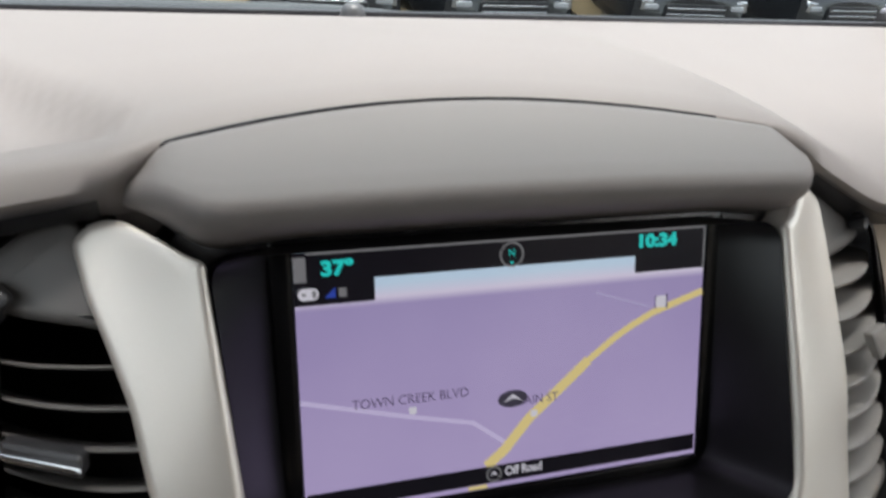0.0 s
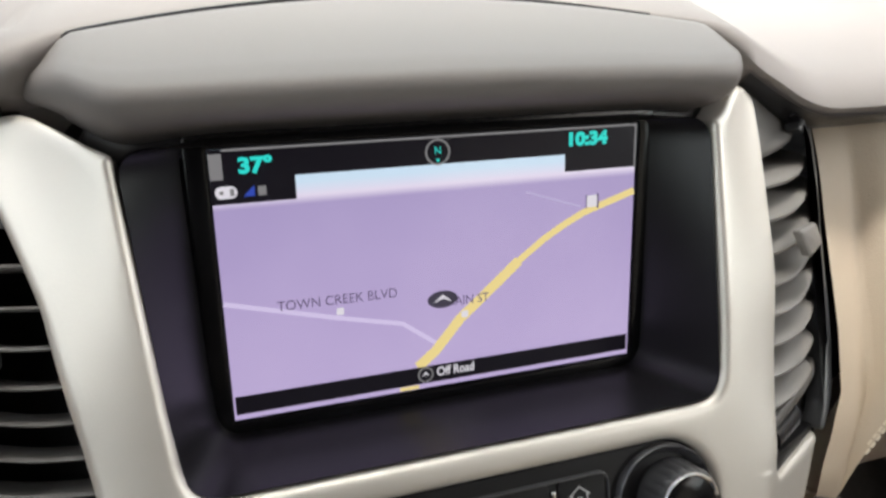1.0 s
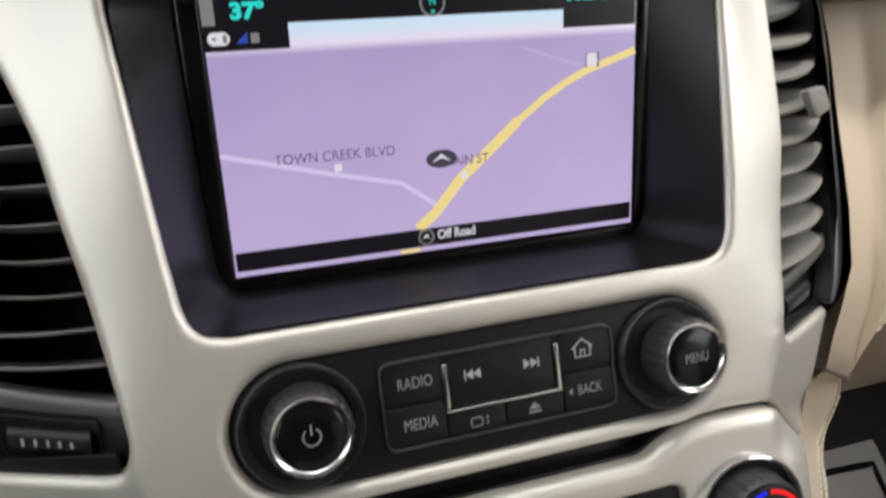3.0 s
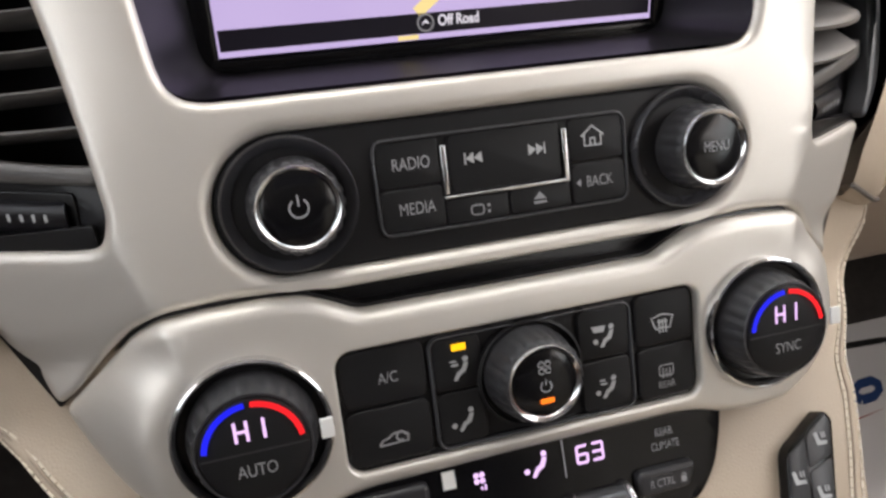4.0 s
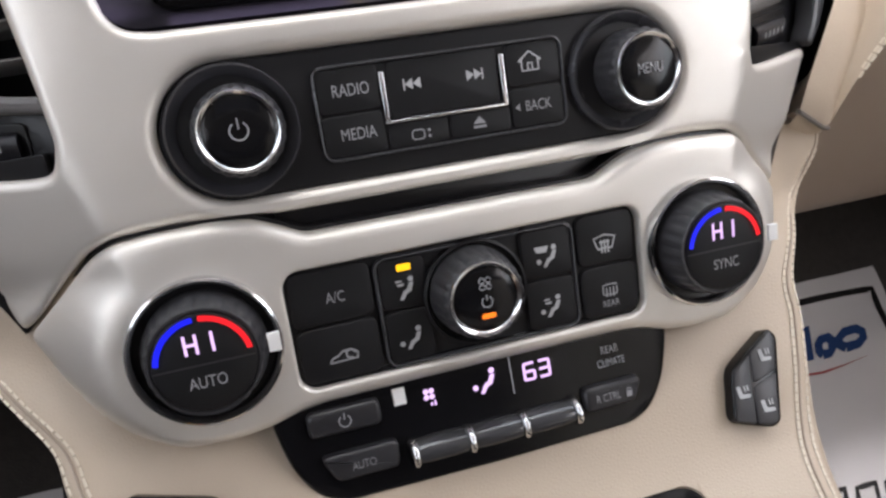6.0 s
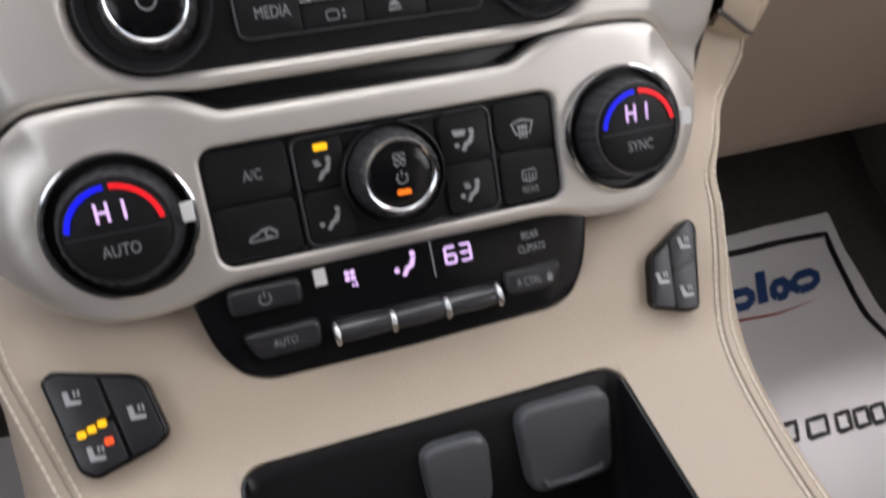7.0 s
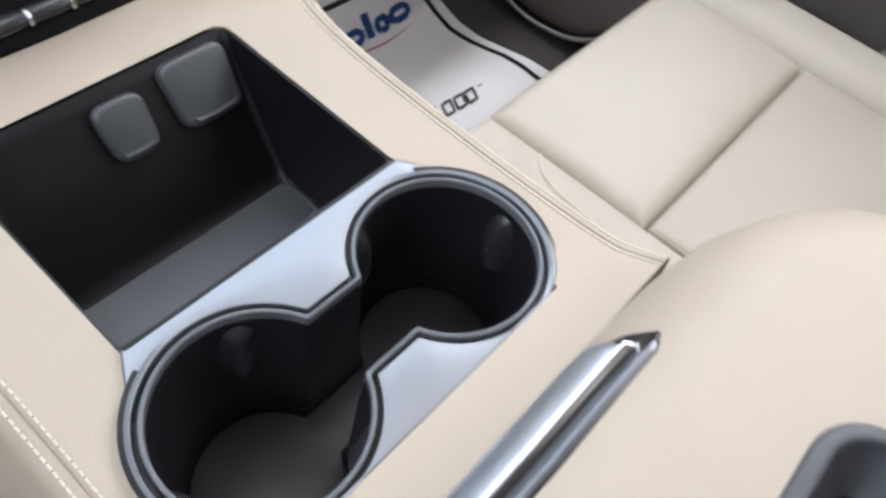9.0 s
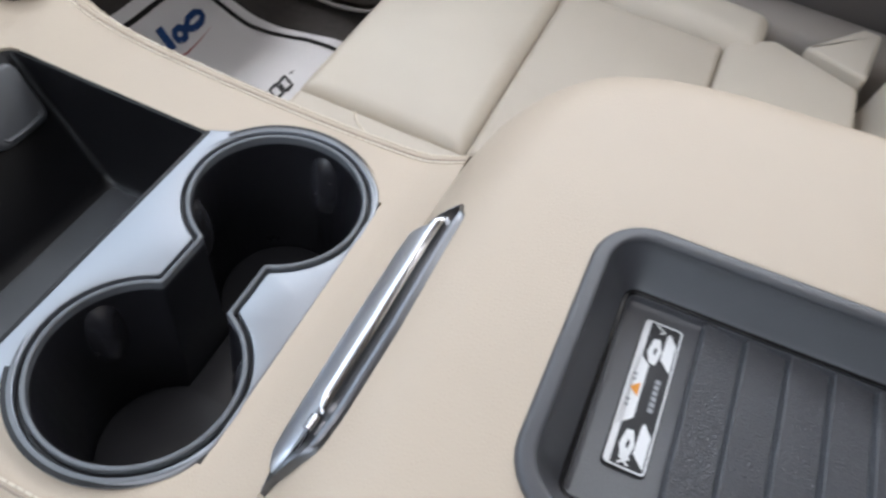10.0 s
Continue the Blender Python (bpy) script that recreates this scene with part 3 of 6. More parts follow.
for side in (1, -1):
    xs2 = [0.2045 + 0.4955 * (k / 72) ** 1.5 for k in range(73)]
    part("leather_band", loft([[(side * p[0], p[1], p[2]) for p in band_ring(x)] for x in xs2], close=False), LEATHER, dashboard, "beige leather band", smooth=60)
    knee = []
    for x in xs2:
        bx, by, bz = band_ring(x)[13]
        knee.append([(side * bx, by + 0.004, bz - 0.002), (side * (bx * 0.7 + x * 0.3), by + 0.016, bz - 0.018), (side * (bx * 0.3 + x * 0.7), 0.03 + 0.035 * smoothstep(0.195, 0.34, x), 0.56)] + [(side * x, y, z) for y, z in ((0.075, 0.48), (0.095, 0.405), (0.102, 0.388), (0.118, 0.380), (0.36, 0.40))])
    part("knee_panel", loft(knee, close=False), KNEE, dashboard, "taupe grained knee panel", smooth=60)
    bm = bmesh.new()
    stitches = []
    for row in (0.10, 0.42):
        run, x = [], 0.2430
        while x < 0.66:
            ring = band_ring(x)
            p = Vector(ring[13]).lerp(Vector(ring[12]), row) + Vector((0, -0.0010, 0))
            if not run or (p - run[-1]).length >= 0.0040:
                run.append(p)
            x += 0.0004
        stitches += [(a, a.lerp(b, 0.76)) for a, b in zip(run, run[1:])]
    for a, b in stitches:
        bmesh.ops.create_cube(bm, size=1.0, matrix=Matrix.Translation(((a + b) / 2).xyz) @ (b - a).to_track_quat("X", "Z").to_matrix().to_4x4() @ Matrix.Diagonal(((b - a).length, 0.0012, 0.0012, 1)))
    if side < 0:
        for v in bm.verts:
            v.co.x = -v.co.x
    tagged(part("stitching", bm, THREAD, dashboard, "cream stitching"), kind="stuff")
    part("leather_joint", tube([(side * x, between(BAND_FOOT, x)[0] - 0.0012, between(BAND_FOOT, x)[1] + 0.0006) for x in (0.176, 0.180, 0.186, 0.194, 0.202, 0.2075)], 0.0012), DOORSKIN, dashboard, "dark joint under the leather band")
part("dash_underside", box(-0.70, 0.12, 0.37, 0.70, 0.46, 0.60, 0.01), CARPET, dashboard, "dark underside of the dash")


# ---- centre stack trim ----
centre_stack = thing("centre_stack", "satin silver centre stack trim with champagne tint", "dash trim")
upper = soften(mirror([(0.0, 0.0275), (0.0940, 0.0275), (0.1010, 0.0290), (0.1050, 0.0325), (0.1073, 0.0390), (0.1095, 0.0600), (0.1126, 0.1400), (0.1128, 0.1440), (0.1200, 0.1455), (0.1290, 0.1475), (0.1410, 0.1490), (0.1520, 0.1450), (0.1600, 0.1370), (0.1585, 0.1200),
                       (0.1545, 0.1060), (0.1500, 0.0910), (0.1417, 0.0486), (0.1361, 0.0134),
                       (0.1340, -0.004), (0.1375, -0.0135), (0.1460, -0.0138), (0.1650, -0.0126), (0.1898, -0.0106), (0.1885, -0.0165), (0.1783, -0.0378), (0.1698, -0.0537),
                       (0.1608, -0.0690), (0.1530, -0.0630), (0.1385, -0.0490), (0.1300, -0.0415), (0.1200, -0.0370), (0.1000, -0.0358), (0.0760, -0.0368), (0.0640, -0.0385), (0.0, -0.0385)]), 0.004, 3)
upper = [(limb(u, w), w) for u, w in upper]
for side in (1, -1):
    part("wing_gap", slab(dense(soften([(0.1390, -0.0060), (0.1918, -0.0075), (0.1903, -0.0172), (0.1798, -0.0388), (0.1714, -0.0547), (0.1616, -0.0708), (0.1500, -0.0600), (0.1390, -0.0470)], 0.002, 3), 0.006), -0.024, -0.0045, 0.0004), RECESS, centre_stack, "black gap round the silver wing",
         lambda u, w, d: stack(u * side if side > 0 else limb(-u, w), w, d))
opening = soften([(-0.1075, 0.0275), (0.1075, 0.0275), (0.1095, 0.060), (0.1135, 0.1475), (-0.1185, 0.1475), (-0.1112, 0.060)], 0.0135, 7)
stadium = [(0.0745 + x, y) for x, y in arc(0, -0.008, 0.0238, -90, 90, 22)] + [(-0.0745 + x, y) for x, y in arc(0, -0.008, 0.0238, 90, 270, 22)]
part("upper_bezel", refine(slab(dense(upper, 0.006), -0.020, 0.0, 0.0040, [dense(stadium, 0.006)], 5, 0.0046), 0.007, 6), SILVER, centre_stack, "satin silver screen and radio surround", stack, 30)
lower = soften(mirror([(0.0, -0.0468), (0.0565, -0.0468), (0.0640, -0.0428), (0.0740, -0.0385), (0.0880, -0.0372), (0.1060, -0.0375), (0.1200, -0.0388), (0.1300, -0.0440),
                       (0.1385, -0.0520), (0.1588, -0.0700), (0.1520, -0.0800), (0.1455, -0.0890), (0.1375, -0.0990), (0.1280, -0.1080), (0.1110, -0.1150), (0.0930, -0.1156), (0.0800, -0.1142),
                       (0.0700, -0.1112), (0.0600, -0.1100), (0.0, -0.1096)]), 0.003, 3)


def boss(u, w, d):
    """Raised rings round the dials that fall away to the pointed ends of the trim."""
    away = math.hypot(abs(u) - 0.0985, w + 0.0795)
    fall = 0.0050 * smoothstep(0.031, 0.060, away) * smoothstep(0.100, 0.128, abs(u))
    return stack(u, w, d - fall)


hvac_hole = rounded(-0.0680, -0.1035, 0.0715, -0.0588, 0.0062)
ring_holes = [arc(c, -0.0795, 0.0249, 0, 360 - 360 / 48, 47) for c in (0.0998, -0.0972)]
part("lower_bezel", refine(slab(dense(lower, 0.005), -0.020, 0.0060, 0.0048, [dense(hvac_hole, 0.006), *ring_holes], 6, 0.0014), 0.0055, 6), SILVER, centre_stack, "satin silver climate control surround",
     boss, 30)
# black slab peeping out all round, drawn as the shadow under the bezel's edge
part("shadow_gap", slab(dense(inset(ccw(lower), -0.0014), 0.006), -0.024, -0.0030, 0.0004), RECESS, centre_stack, "black strip as shadow round the climate surround", boss, 30)
part("disc_slot", slab(rounded(-0.0655, -0.0480, 0.0655, -0.0365, 0.002), -0.026, -0.0120, 0.0006), RECESS, centre_stack, "black disc slot", stack)
part("backing", slab(soften(mirror([(0.0, 0.168), (0.120, 0.168), (0.134, 0.140), (0.142, 0.10), (0.134, 0.0), (0.150, -0.07), (0.12, -0.10), (0, -0.10)]), 0.004), -0.060, -0.0205, 0.001, [dense(inset(ccw(opening), -0.001), 0.02)]), BLACK, centre_stack, "", stack)


# ---- touchscreen ----
display = thing("touchscreen", "touchscreen showing a lilac navigation map in a black recess", "screen")
rim = dense(inset(ccw(opening), 0.0012), 0.006)


def funnel(level):
    """Recess walls, from the trim's opening back to the frame of the glass."""
    out = []
    for u, w in rim:
        front = stack(u, w, -0.0026)
        wide = 0.1075 + 0.0060 * (w - 0.0275) / 0.12
        gu, gw = u * 0.0950 / wide, -0.0070 + 0.1180 * (w - 0.0275) / 0.12
        back = glass(gu, gw, -0.001)
        out.append(front.lerp(back, level))
    return out


part("recess", loft([funnel(k / 8) for k in range(9)], True), RECESS, display, "black moulded recess round the glass", smooth=50)
part("glass_frame", slab(rounded(-0.0965, -0.0085, 0.0965, 0.1125, 0.004), -0.008, -0.0005, 0.001, [rounded(-0.0885, -0.0010, 0.0885, 0.1062, 0.001)], 2), GLOSS, display, "gloss black frame", glass)


def on_glass(name, polys, d, mat, label=""):
    return part(name, flat(polys, d), mat, map_panel, label, glass)


map_panel = part("map_display", flat([[(-0.0880, 0.0), (0.0880, 0.0), (0.0880, 0.1055), (-0.0880, 0.1055)]], -0.0012), MAP, display, "glowing lilac map", glass)


def rect(x0, y0, x1, y1):
    return [(x0, y0), (x1, y0), (x1, y1), (x0, y1)]


on_glass("status_bar", [rect(-0.0880, 0.0945, 0.0880, 0.1055), rect(-0.0880, 0.0855, -0.0578, 0.0945), rect(0.0540, 0.0872, 0.0880, 0.0945)], -0.0010, SCREENBLACK)
on_glass("status_line", [rect(-0.0832, 0.1047, 0.0880, 0.1056), rect(0.0871, 0.087, 0.0880, 0.105)], -0.0008, SCREENGREY)
on_glass("status_tile", [rect(-0.0880, 0.0945, -0.0834, 0.1040)], -0.0008, SCREENGREY)
on_glass("guidance_bar", [rect(-0.0872, 0.0022, 0.0872, 0.0098)], -0.0010, SCREENBLACK)
part("map_road", strokes([[(-0.0130, 0.0100), (-0.0052, 0.0160), (0.0060, 0.0287), (0.0241, 0.0435), (0.0330, 0.0510)]], 0.0046, -0.0010), MAPROAD, map_panel, "", glass)
part("map_road", strokes([[(0.0320, 0.0502), (0.0450, 0.0594), (0.0540, 0.0645), (0.0635, 0.0690), (0.0880, 0.0765)]], 0.0031, -0.0010), MAPROAD, map_panel, "", glass)
on_glass("map_road", [rect(-0.0211, 0.0003, -0.0128, 0.0020)], -0.0009, MAPROAD)
part("map_side_road", strokes([[(-0.0880, 0.0479), (-0.0455, 0.0365), (-0.0187, 0.0301), (-0.0030, 0.0182)]], 0.0019, -0.0011), MAPWHITE, map_panel, "", glass)
part("map_side_road", strokes([[(0.0360, 0.0803), (0.0480, 0.0762), (0.0621, 0.0717)]], 0.0010, -0.0011), MAPTHIN, map_panel, "", glass)
lettering("temperature", "37°", 0.0078, -0.0718, 0.0990, -0.0007, CLOCK, map_panel, glass, 1.15, bold=0.00036)
lettering("clock_figures", "10:34", 0.0074, 0.0640, 0.1004, -0.0007, CLOCK, map_panel, glass, 1.18, bold=0.00040)
lettering("street_label", "TOWN CREEK BLVD", 0.0056, -0.0445, 0.0440, -0.0007, MAPTEXT, map_panel, glass, 0.93, -0.5)
lettering("street_label", "MAIN ST", 0.0056, 0.0095, 0.0368, -0.0007, MAPTEXT, map_panel, glass, 0.90, 0)
lettering("guidance_text", "Off Road", 0.0056, 0.0036, 0.0065, -0.0007, MAPICON, map_panel, glass, 0.82, 0, 0.00012)
part("compass_ring", strokes([arc(-0.0020, 0.0993, 0.0048, 0, 360, 32)], 0.0008, -0.0007), SCREENGREY, map_panel, "", glass)
lettering("compass_letter", "N", 0.0042, -0.0020, 0.0998, -0.0006, CLOCK, map_panel, glass, 0.9)
on_glass("compass_pointer", [[(-0.0030, 0.0965), (-0.0010, 0.0965), (-0.0020, 0.0952)]], -0.0006, CLOCK)
on_glass("vehicle_arrow", [[(-0.0015 + 0.0066 * math.cos(radians(a)), 0.0385 + 0.0037 * math.sin(radians(a))) for a in range(0, 360, 15)]], -0.0006, glow("arrow_dark", (0.05, 0.045, 0.07), GLOW))
on_glass("vehicle_arrow_head", [[(-0.0058, 0.0372), (-0.0015, 0.0388), (0.0028, 0.0372), (-0.0015, 0.0406)]], -0.0005, MAPICON)
part("guidance_ring", strokes([arc(-0.0098, 0.0062, 0.0031, 0, 360, 28)], 0.0007, -0.0007), SCREENGREY, map_panel, "", glass)
on_glass("guidance_arrow", [[(-0.0116, 0.0054), (-0.0098, 0.0062), (-0.0080, 0.0054), (-0.0098, 0.0076)]], -0.0007, MAPICON)
for bx, by, bs in ((0.0672, 0.0737, 0.0052), (-0.0442, 0.0392, 0.0030), (0.0081, 0.0308, 0.0030)):
    on_glass("map_marker", [rounded(bx - bs / 2, by - bs / 2, bx + bs / 2, by + bs / 2, bs * 0.2, 3)], -0.0006, MAPICON)
on_glass("map_marker_edge", [rect(0.0641, 0.0706, 0.0646, 0.0766), rect(0.0694, 0.0706, 0.0704, 0.0768)], -0.0006, MAPTEXT)
on_glass("status_pill", [rounded(-0.0868, 0.0876, -0.0790, 0.0922, 0.0022, 4)], -0.0007, MAPICON)
on_glass("status_pill_mark", [rect(-0.0852, 0.0893, -0.0838, 0.0905), rect(-0.0815, 0.0885, -0.0800, 0.0912)], -0.0006, SCREENGREY)
on_glass("signal_mark", [[(-0.0770, 0.0880), (-0.0728, 0.0880), (-0.0728, 0.0920)]], -0.0007, MAPBLUE)
on_glass("status_mark", [rect(-0.0716, 0.0880, -0.0686, 0.0915)], -0.0007, SCREENGREY)


# ---- radio controls ----
def knob(name, parent, u, w, base, top, height, face_r, mat, label, ring=True, count=14, foot=0.0, place=None):
    """A turned knob with a ribbed side, a bright ring and a dark face."""
    place = place or stack
    body = part(name, lathe(u, w, [(base, foot), (base, foot + 0.0035), (base - 0.0006, foot + 0.005), (top + 0.0008, height - 0.0035), (top, height - 0.0012), (top - 0.0012, height), (face_r + 0.0014, height), (face_r + 0.0010, height - 0.001)],
                            112, ((2, 3, 4), count, 0.0008), True), mat, parent, label, place, 50)
    if ring:
        part("bright_ring", lathe(u, w, [(face_r + 0.0019, height - 0.001), (face_r + 0.0019, height + 0.0008), (face_r + 0.0016, height + 0.0012), (face_r + 0.0012, height + 0.0011), (face_r - 0.0001, height - 0.0002), (face_r - 0.0003, height - 0.001)], 64, None, False), CHROME, body, "chrome ring", place)
    part("face", lathe(u, w, [(face_r, height - 0.0012), (face_r, height - 0.0002), (face_r - 0.0008, height + 0.0002), (face_r * 0.5, height + 0.0006), (0.0004, height + 0.0007)], 48), GLOSS if ring else BUTTON, body, "dark face", place)
    return body


radio = thing("radio_panel", "black radio control panel with two ribbed knobs", "car radio")
part("plate", slab(dense(stadium, 0.004), -0.018, -0.0035, 0.0015), BUTTON, radio, "black faceplate", stack)
for s, word in ((-1, "power"), (1, "MENU")):
    ku = -0.0719 if s < 0 else 0.0786
    part("knob_surround", lathe(0.0742 * s + 0.0006, -0.0078, [(0.0228, -0.004), (0.0228, -0.0012), (0.0218, 0.0002), (0.0206, -0.0008), (0.0186, -0.003)], 64, None, False), GRIP, radio, "raised black ring", stack)
    k = knob("knob", radio, ku, -0.0080, 0.0158, 0.0147, 0.0105, 0.0117, RUBBER, "ribbed grey knob", True, 22, -0.004)
    if s < 0:
        part("power_mark", strokes([arc(ku, -0.0078, 0.0030, 125, 415, 20), [(ku, -0.0072), (ku, -0.0035)]], 0.0006, 0.0116), INK, k, "", stack)
    else:
        lettering("menu_word", "MENU", 0.0055, ku, -0.0078, 0.0117, INK, k, stack, 0.82)
BX0, BX1, BY0, BY1 = -0.0448, 0.0500, -0.0242, 0.0092
part("button_frame", slab(rounded(BX0, BY0, BX1, BY1, 0.0042), -0.005, -0.0014, 0.0006, [rounded(BX0 + 0.0008, BY0 + 0.0008, BX1 - 0.0008, BY1 - 0.0008, 0.0036)], 2, 0.0003), FRAMELINE, radio, "thin grey frame", stack)
for name, x0, y0, x1, y1 in (("radio_button", BX0 + 0.001, -0.0078, -0.0212, BY1 - 0.001), ("media_button", BX0 + 0.001, BY0 + 0.001, -0.0212, -0.0084),
                             ("seek_button", -0.0182, -0.0122, 0.0238, BY1 - 0.001), ("source_button", -0.0206, BY0 + 0.001, 0.0024, -0.0140),
                             ("eject_button", 0.0030, BY0 + 0.001, 0.0266, -0.0140), ("home_button", 0.0274, -0.0078, BX1 - 0.001, BY1 - 0.001), ("back_button", 0.0274, BY0 + 0.001, BX1 - 0.001, -0.0084)):
    part(name, slab(rounded(x0, y0, x1, y1, 0.0022, 4), -0.006, -0.0023, 0.0006), BUTTON, radio, "", stack)
part("bright_bar", slab(rounded(-0.0210, -0.0122, -0.0190, 0.0050, 0.0006, 3), -0.006, -0.0012, 0.0005), CHROME, radio, "chrome bar", stack)
part("bright_bar", slab(rounded(0.0244, -0.0134, 0.0264, 0.0052, 0.0006, 3), -0.006, -0.0012, 0.0005), CHROME, radio, "chrome bar", stack)
part("bright_bar", slab(rounded(-0.0210, -0.0138, 0.0264, -0.0127, 0.0004, 3), -0.006, -0.0014, 0.0004), CHROME, radio, "chrome bar", stack)
D = -0.0021
lettering("word", "RADIO", 0.0060, -0.0316, 0.0000, D, INK, radio, stack, 0.86)
lettering("word", "MEDIA", 0.0060, -0.0311, -0.0155, D, INK, radio, stack, 0.86)
lettering("word", "BACK", 0.0056, 0.0383, -0.0153, D, INK, radio, stack, 0.86)
part("back_mark", flat([[(0.0290, -0.0153), (0.0308, -0.0138), (0.0308, -0.0168)]], D), INK, radio, "", stack)


def skip_mark(u, w, s):
    tri = [[(u + s * 0.0000, w - 0.002), (u + s * 0.0030, w), (u + s * 0.0000, w + 0.002)], [(u + s * 0.0030, w - 0.002), (u + s * 0.0060, w), (u + s * 0.0030, w + 0.002)], rect(u + s * 0.0062 - 0.0003, w - 0.002, u + s * 0.0062 + 0.0003, w + 0.002)]
    part("skip_mark", flat(tri, D), ICON, radio, "", stack)


skip_mark(-0.0060, -0.0008, -1)
skip_mark(0.0115, -0.0008, 1)
part("home_mark", strokes([[(0.0322, 0.0012), (0.0367, 0.0048), (0.0412, 0.0012)], [(0.0334, 0.0018), (0.0334, -0.0022), (0.0400, -0.0022), (0.0400, 0.0018)], [(0.0358, -0.0022), (0.0358, 0.0004), (0.0376, 0.0004), (0.0376, -0.0022)]], 0.0007, D), ICON, radio, "", stack)
part("source_mark", strokes([rounded(-0.0118, -0.0208, -0.0072, -0.0174, 0.0012, 4) + [(-0.0072, -0.0186)]], 0.0005, D), INK, radio, "", stack)
part("source_mark", flat([rect(-0.0058, -0.0185, -0.0048, -0.0175), rect(-0.0058, -0.0206, -0.0048, -0.0196)], D), INK, radio, "", stack)
part("eject_mark", flat([[(0.0118, -0.0187), (0.0168, -0.0187), (0.0143, -0.0160)], rect(0.0118, -0.0203, 0.0168, -0.0194)], D), INK, radio, "", stack)


# ---- climate controls ----
climate = thing("climate_panel", "black climate control panel with two temperature dials", "climate control")
part("plate", slab(dense(inset(ccw(hvac_hole), -0.0005), 0.006), -0.018, 0.0015, 0.001), BUTTON, climate, "black faceplate", stack)
D = 0.0036
for name, x0, y0, x1, y1 in (("button", -0.0668, -0.0808, -0.0366, -0.0600), ("button", -0.0668, -0.1022, -0.0366, -0.0814), ("button", 0.0455, -0.0808, 0.0702, -0.0600), ("button", 0.0455, -0.1022, 0.0702, -0.0814)):
    part(name, slab(rounded(x0, y0, x1, y1, 0.0035, 4), 0.0, 0.0034, 0.0009), BUTTON, climate, "black button", stack)
part("button_frame", slab(rounded(-0.0352, -0.1030, 0.0440, -0.0605, 0.0045), 0.0, 0.0040, 0.0006, [rounded(-0.0343, -0.1021, 0.0431, -0.0614, 0.0038)], 2, 0.0003), FRAMELINE, climate, "thin grey frame", stack)
for x0, y0, x1, y1 in ((-0.0340, -0.0812, -0.0160, -0.0617), (-0.0340, -0.1018, -0.0160, -0.0818), (0.0220, -0.0812, 0.0428, -0.0617), (0.0220, -0.1018, 0.0428, -0.0818)):
    part("mode_button", slab(rounded(x0, y0, x1, y1, 0.0030, 4), 0.0, 0.0034, 0.0008), BUTTON, climate, "black button", stack)
part("fan_surround", lathe(0.0022, -0.0805, [(0.0205, 0.001), (0.0205, 0.0040), (0.0195, 0.0046), (0.0186, 0.002)], 64, None, False), BUTTON, climate, "", stack)
FU = 0.0014
fan = knob("fan_knob", climate, FU, -0.0796, 0.0172, 0.0152, 0.0180, 0.0119, RUBBER, "ribbed grey fan knob", True, 24, 0.002)
part("fan_mark", strokes([arc(FU + dx, -0.0736 + dy, 0.0010, 0, 330, 10) for dx in (-0.0012, 0.0012) for dy in (-0.0012, 0.0012)], 0.0005, 0.0191), INK, fan, "", stack)
part("power_mark", strokes([arc(FU, -0.0804, 0.0020, 125, 415, 16), [(FU, -0.0798), (FU, -0.0777)]], 0.0005, 0.0191), INK, fan, "", stack)
part("lamp", flat([rounded(FU - 0.0027, -0.0866, FU + 0.0027, -0.0847, 0.0008, 3)], 0.0192), ORANGE, fan, "orange lamp", stack)
lettering("word", "A/C", 0.0056, -0.0503, -0.0713, D, INK, climate, stack, 0.9)
part("mode_lamp", flat([rounded(-0.0268, -0.0666, -0.0214, -0.0640, 0.0006, 3)], D + 0.0002), AMBER, climate, "amber lamp", stack)


def sitter_mark(parent, u, w, d, mat, vents, k=1.0, place=stack):
    """Seat outline with air dots: the airflow symbols."""
    poly = [[(u + k * x, w + k * y) for x, y in p] for p in ([(-0.0002, -0.0024), (0.0022, -0.0012), (0.0034, 0.0020), (0.0018, 0.0022), (0.0006, -0.0002), (-0.0012, -0.0010)], [(-0.0026, -0.0040), (-0.0012, -0.0042), (0.0002, -0.0022), (-0.0012, -0.0014)],
                                                            [(0.0024 + 0.0011 * math.cos(radians(a)), 0.0034 + 0.0011 * math.sin(radians(a))) for a in range(0, 360, 40)])]
    if "foot" in vents:
        poly += [[(u + k * (-0.0042 + 0.0011 * math.cos(radians(a))), w + k * (-0.0016 + 0.0011 * math.sin(radians(a)))) for a in range(0, 360, 60)]]
    if "face" in vents:
        poly += [rect(u - 0.0030 * k, w + 0.0012 * k, u - 0.0004 * k, w + 0.0021 * k), rect(u - 0.0034 * k, w + 0.0027 * k, u - 0.0010 * k, w + 0.0034 * k)]
    if "screen" in vents:
        poly += [[(u - 0.0048 * k, w + 0.0020 * k), (u - 0.0008 * k, w + 0.0018 * k), (u + 0.0002 * k, w + 0.0042 * k), (u - 0.0058 * k, w + 0.0044 * k)]]
    part("airflow_mark", flat(poly, d), mat, parent, "", place)


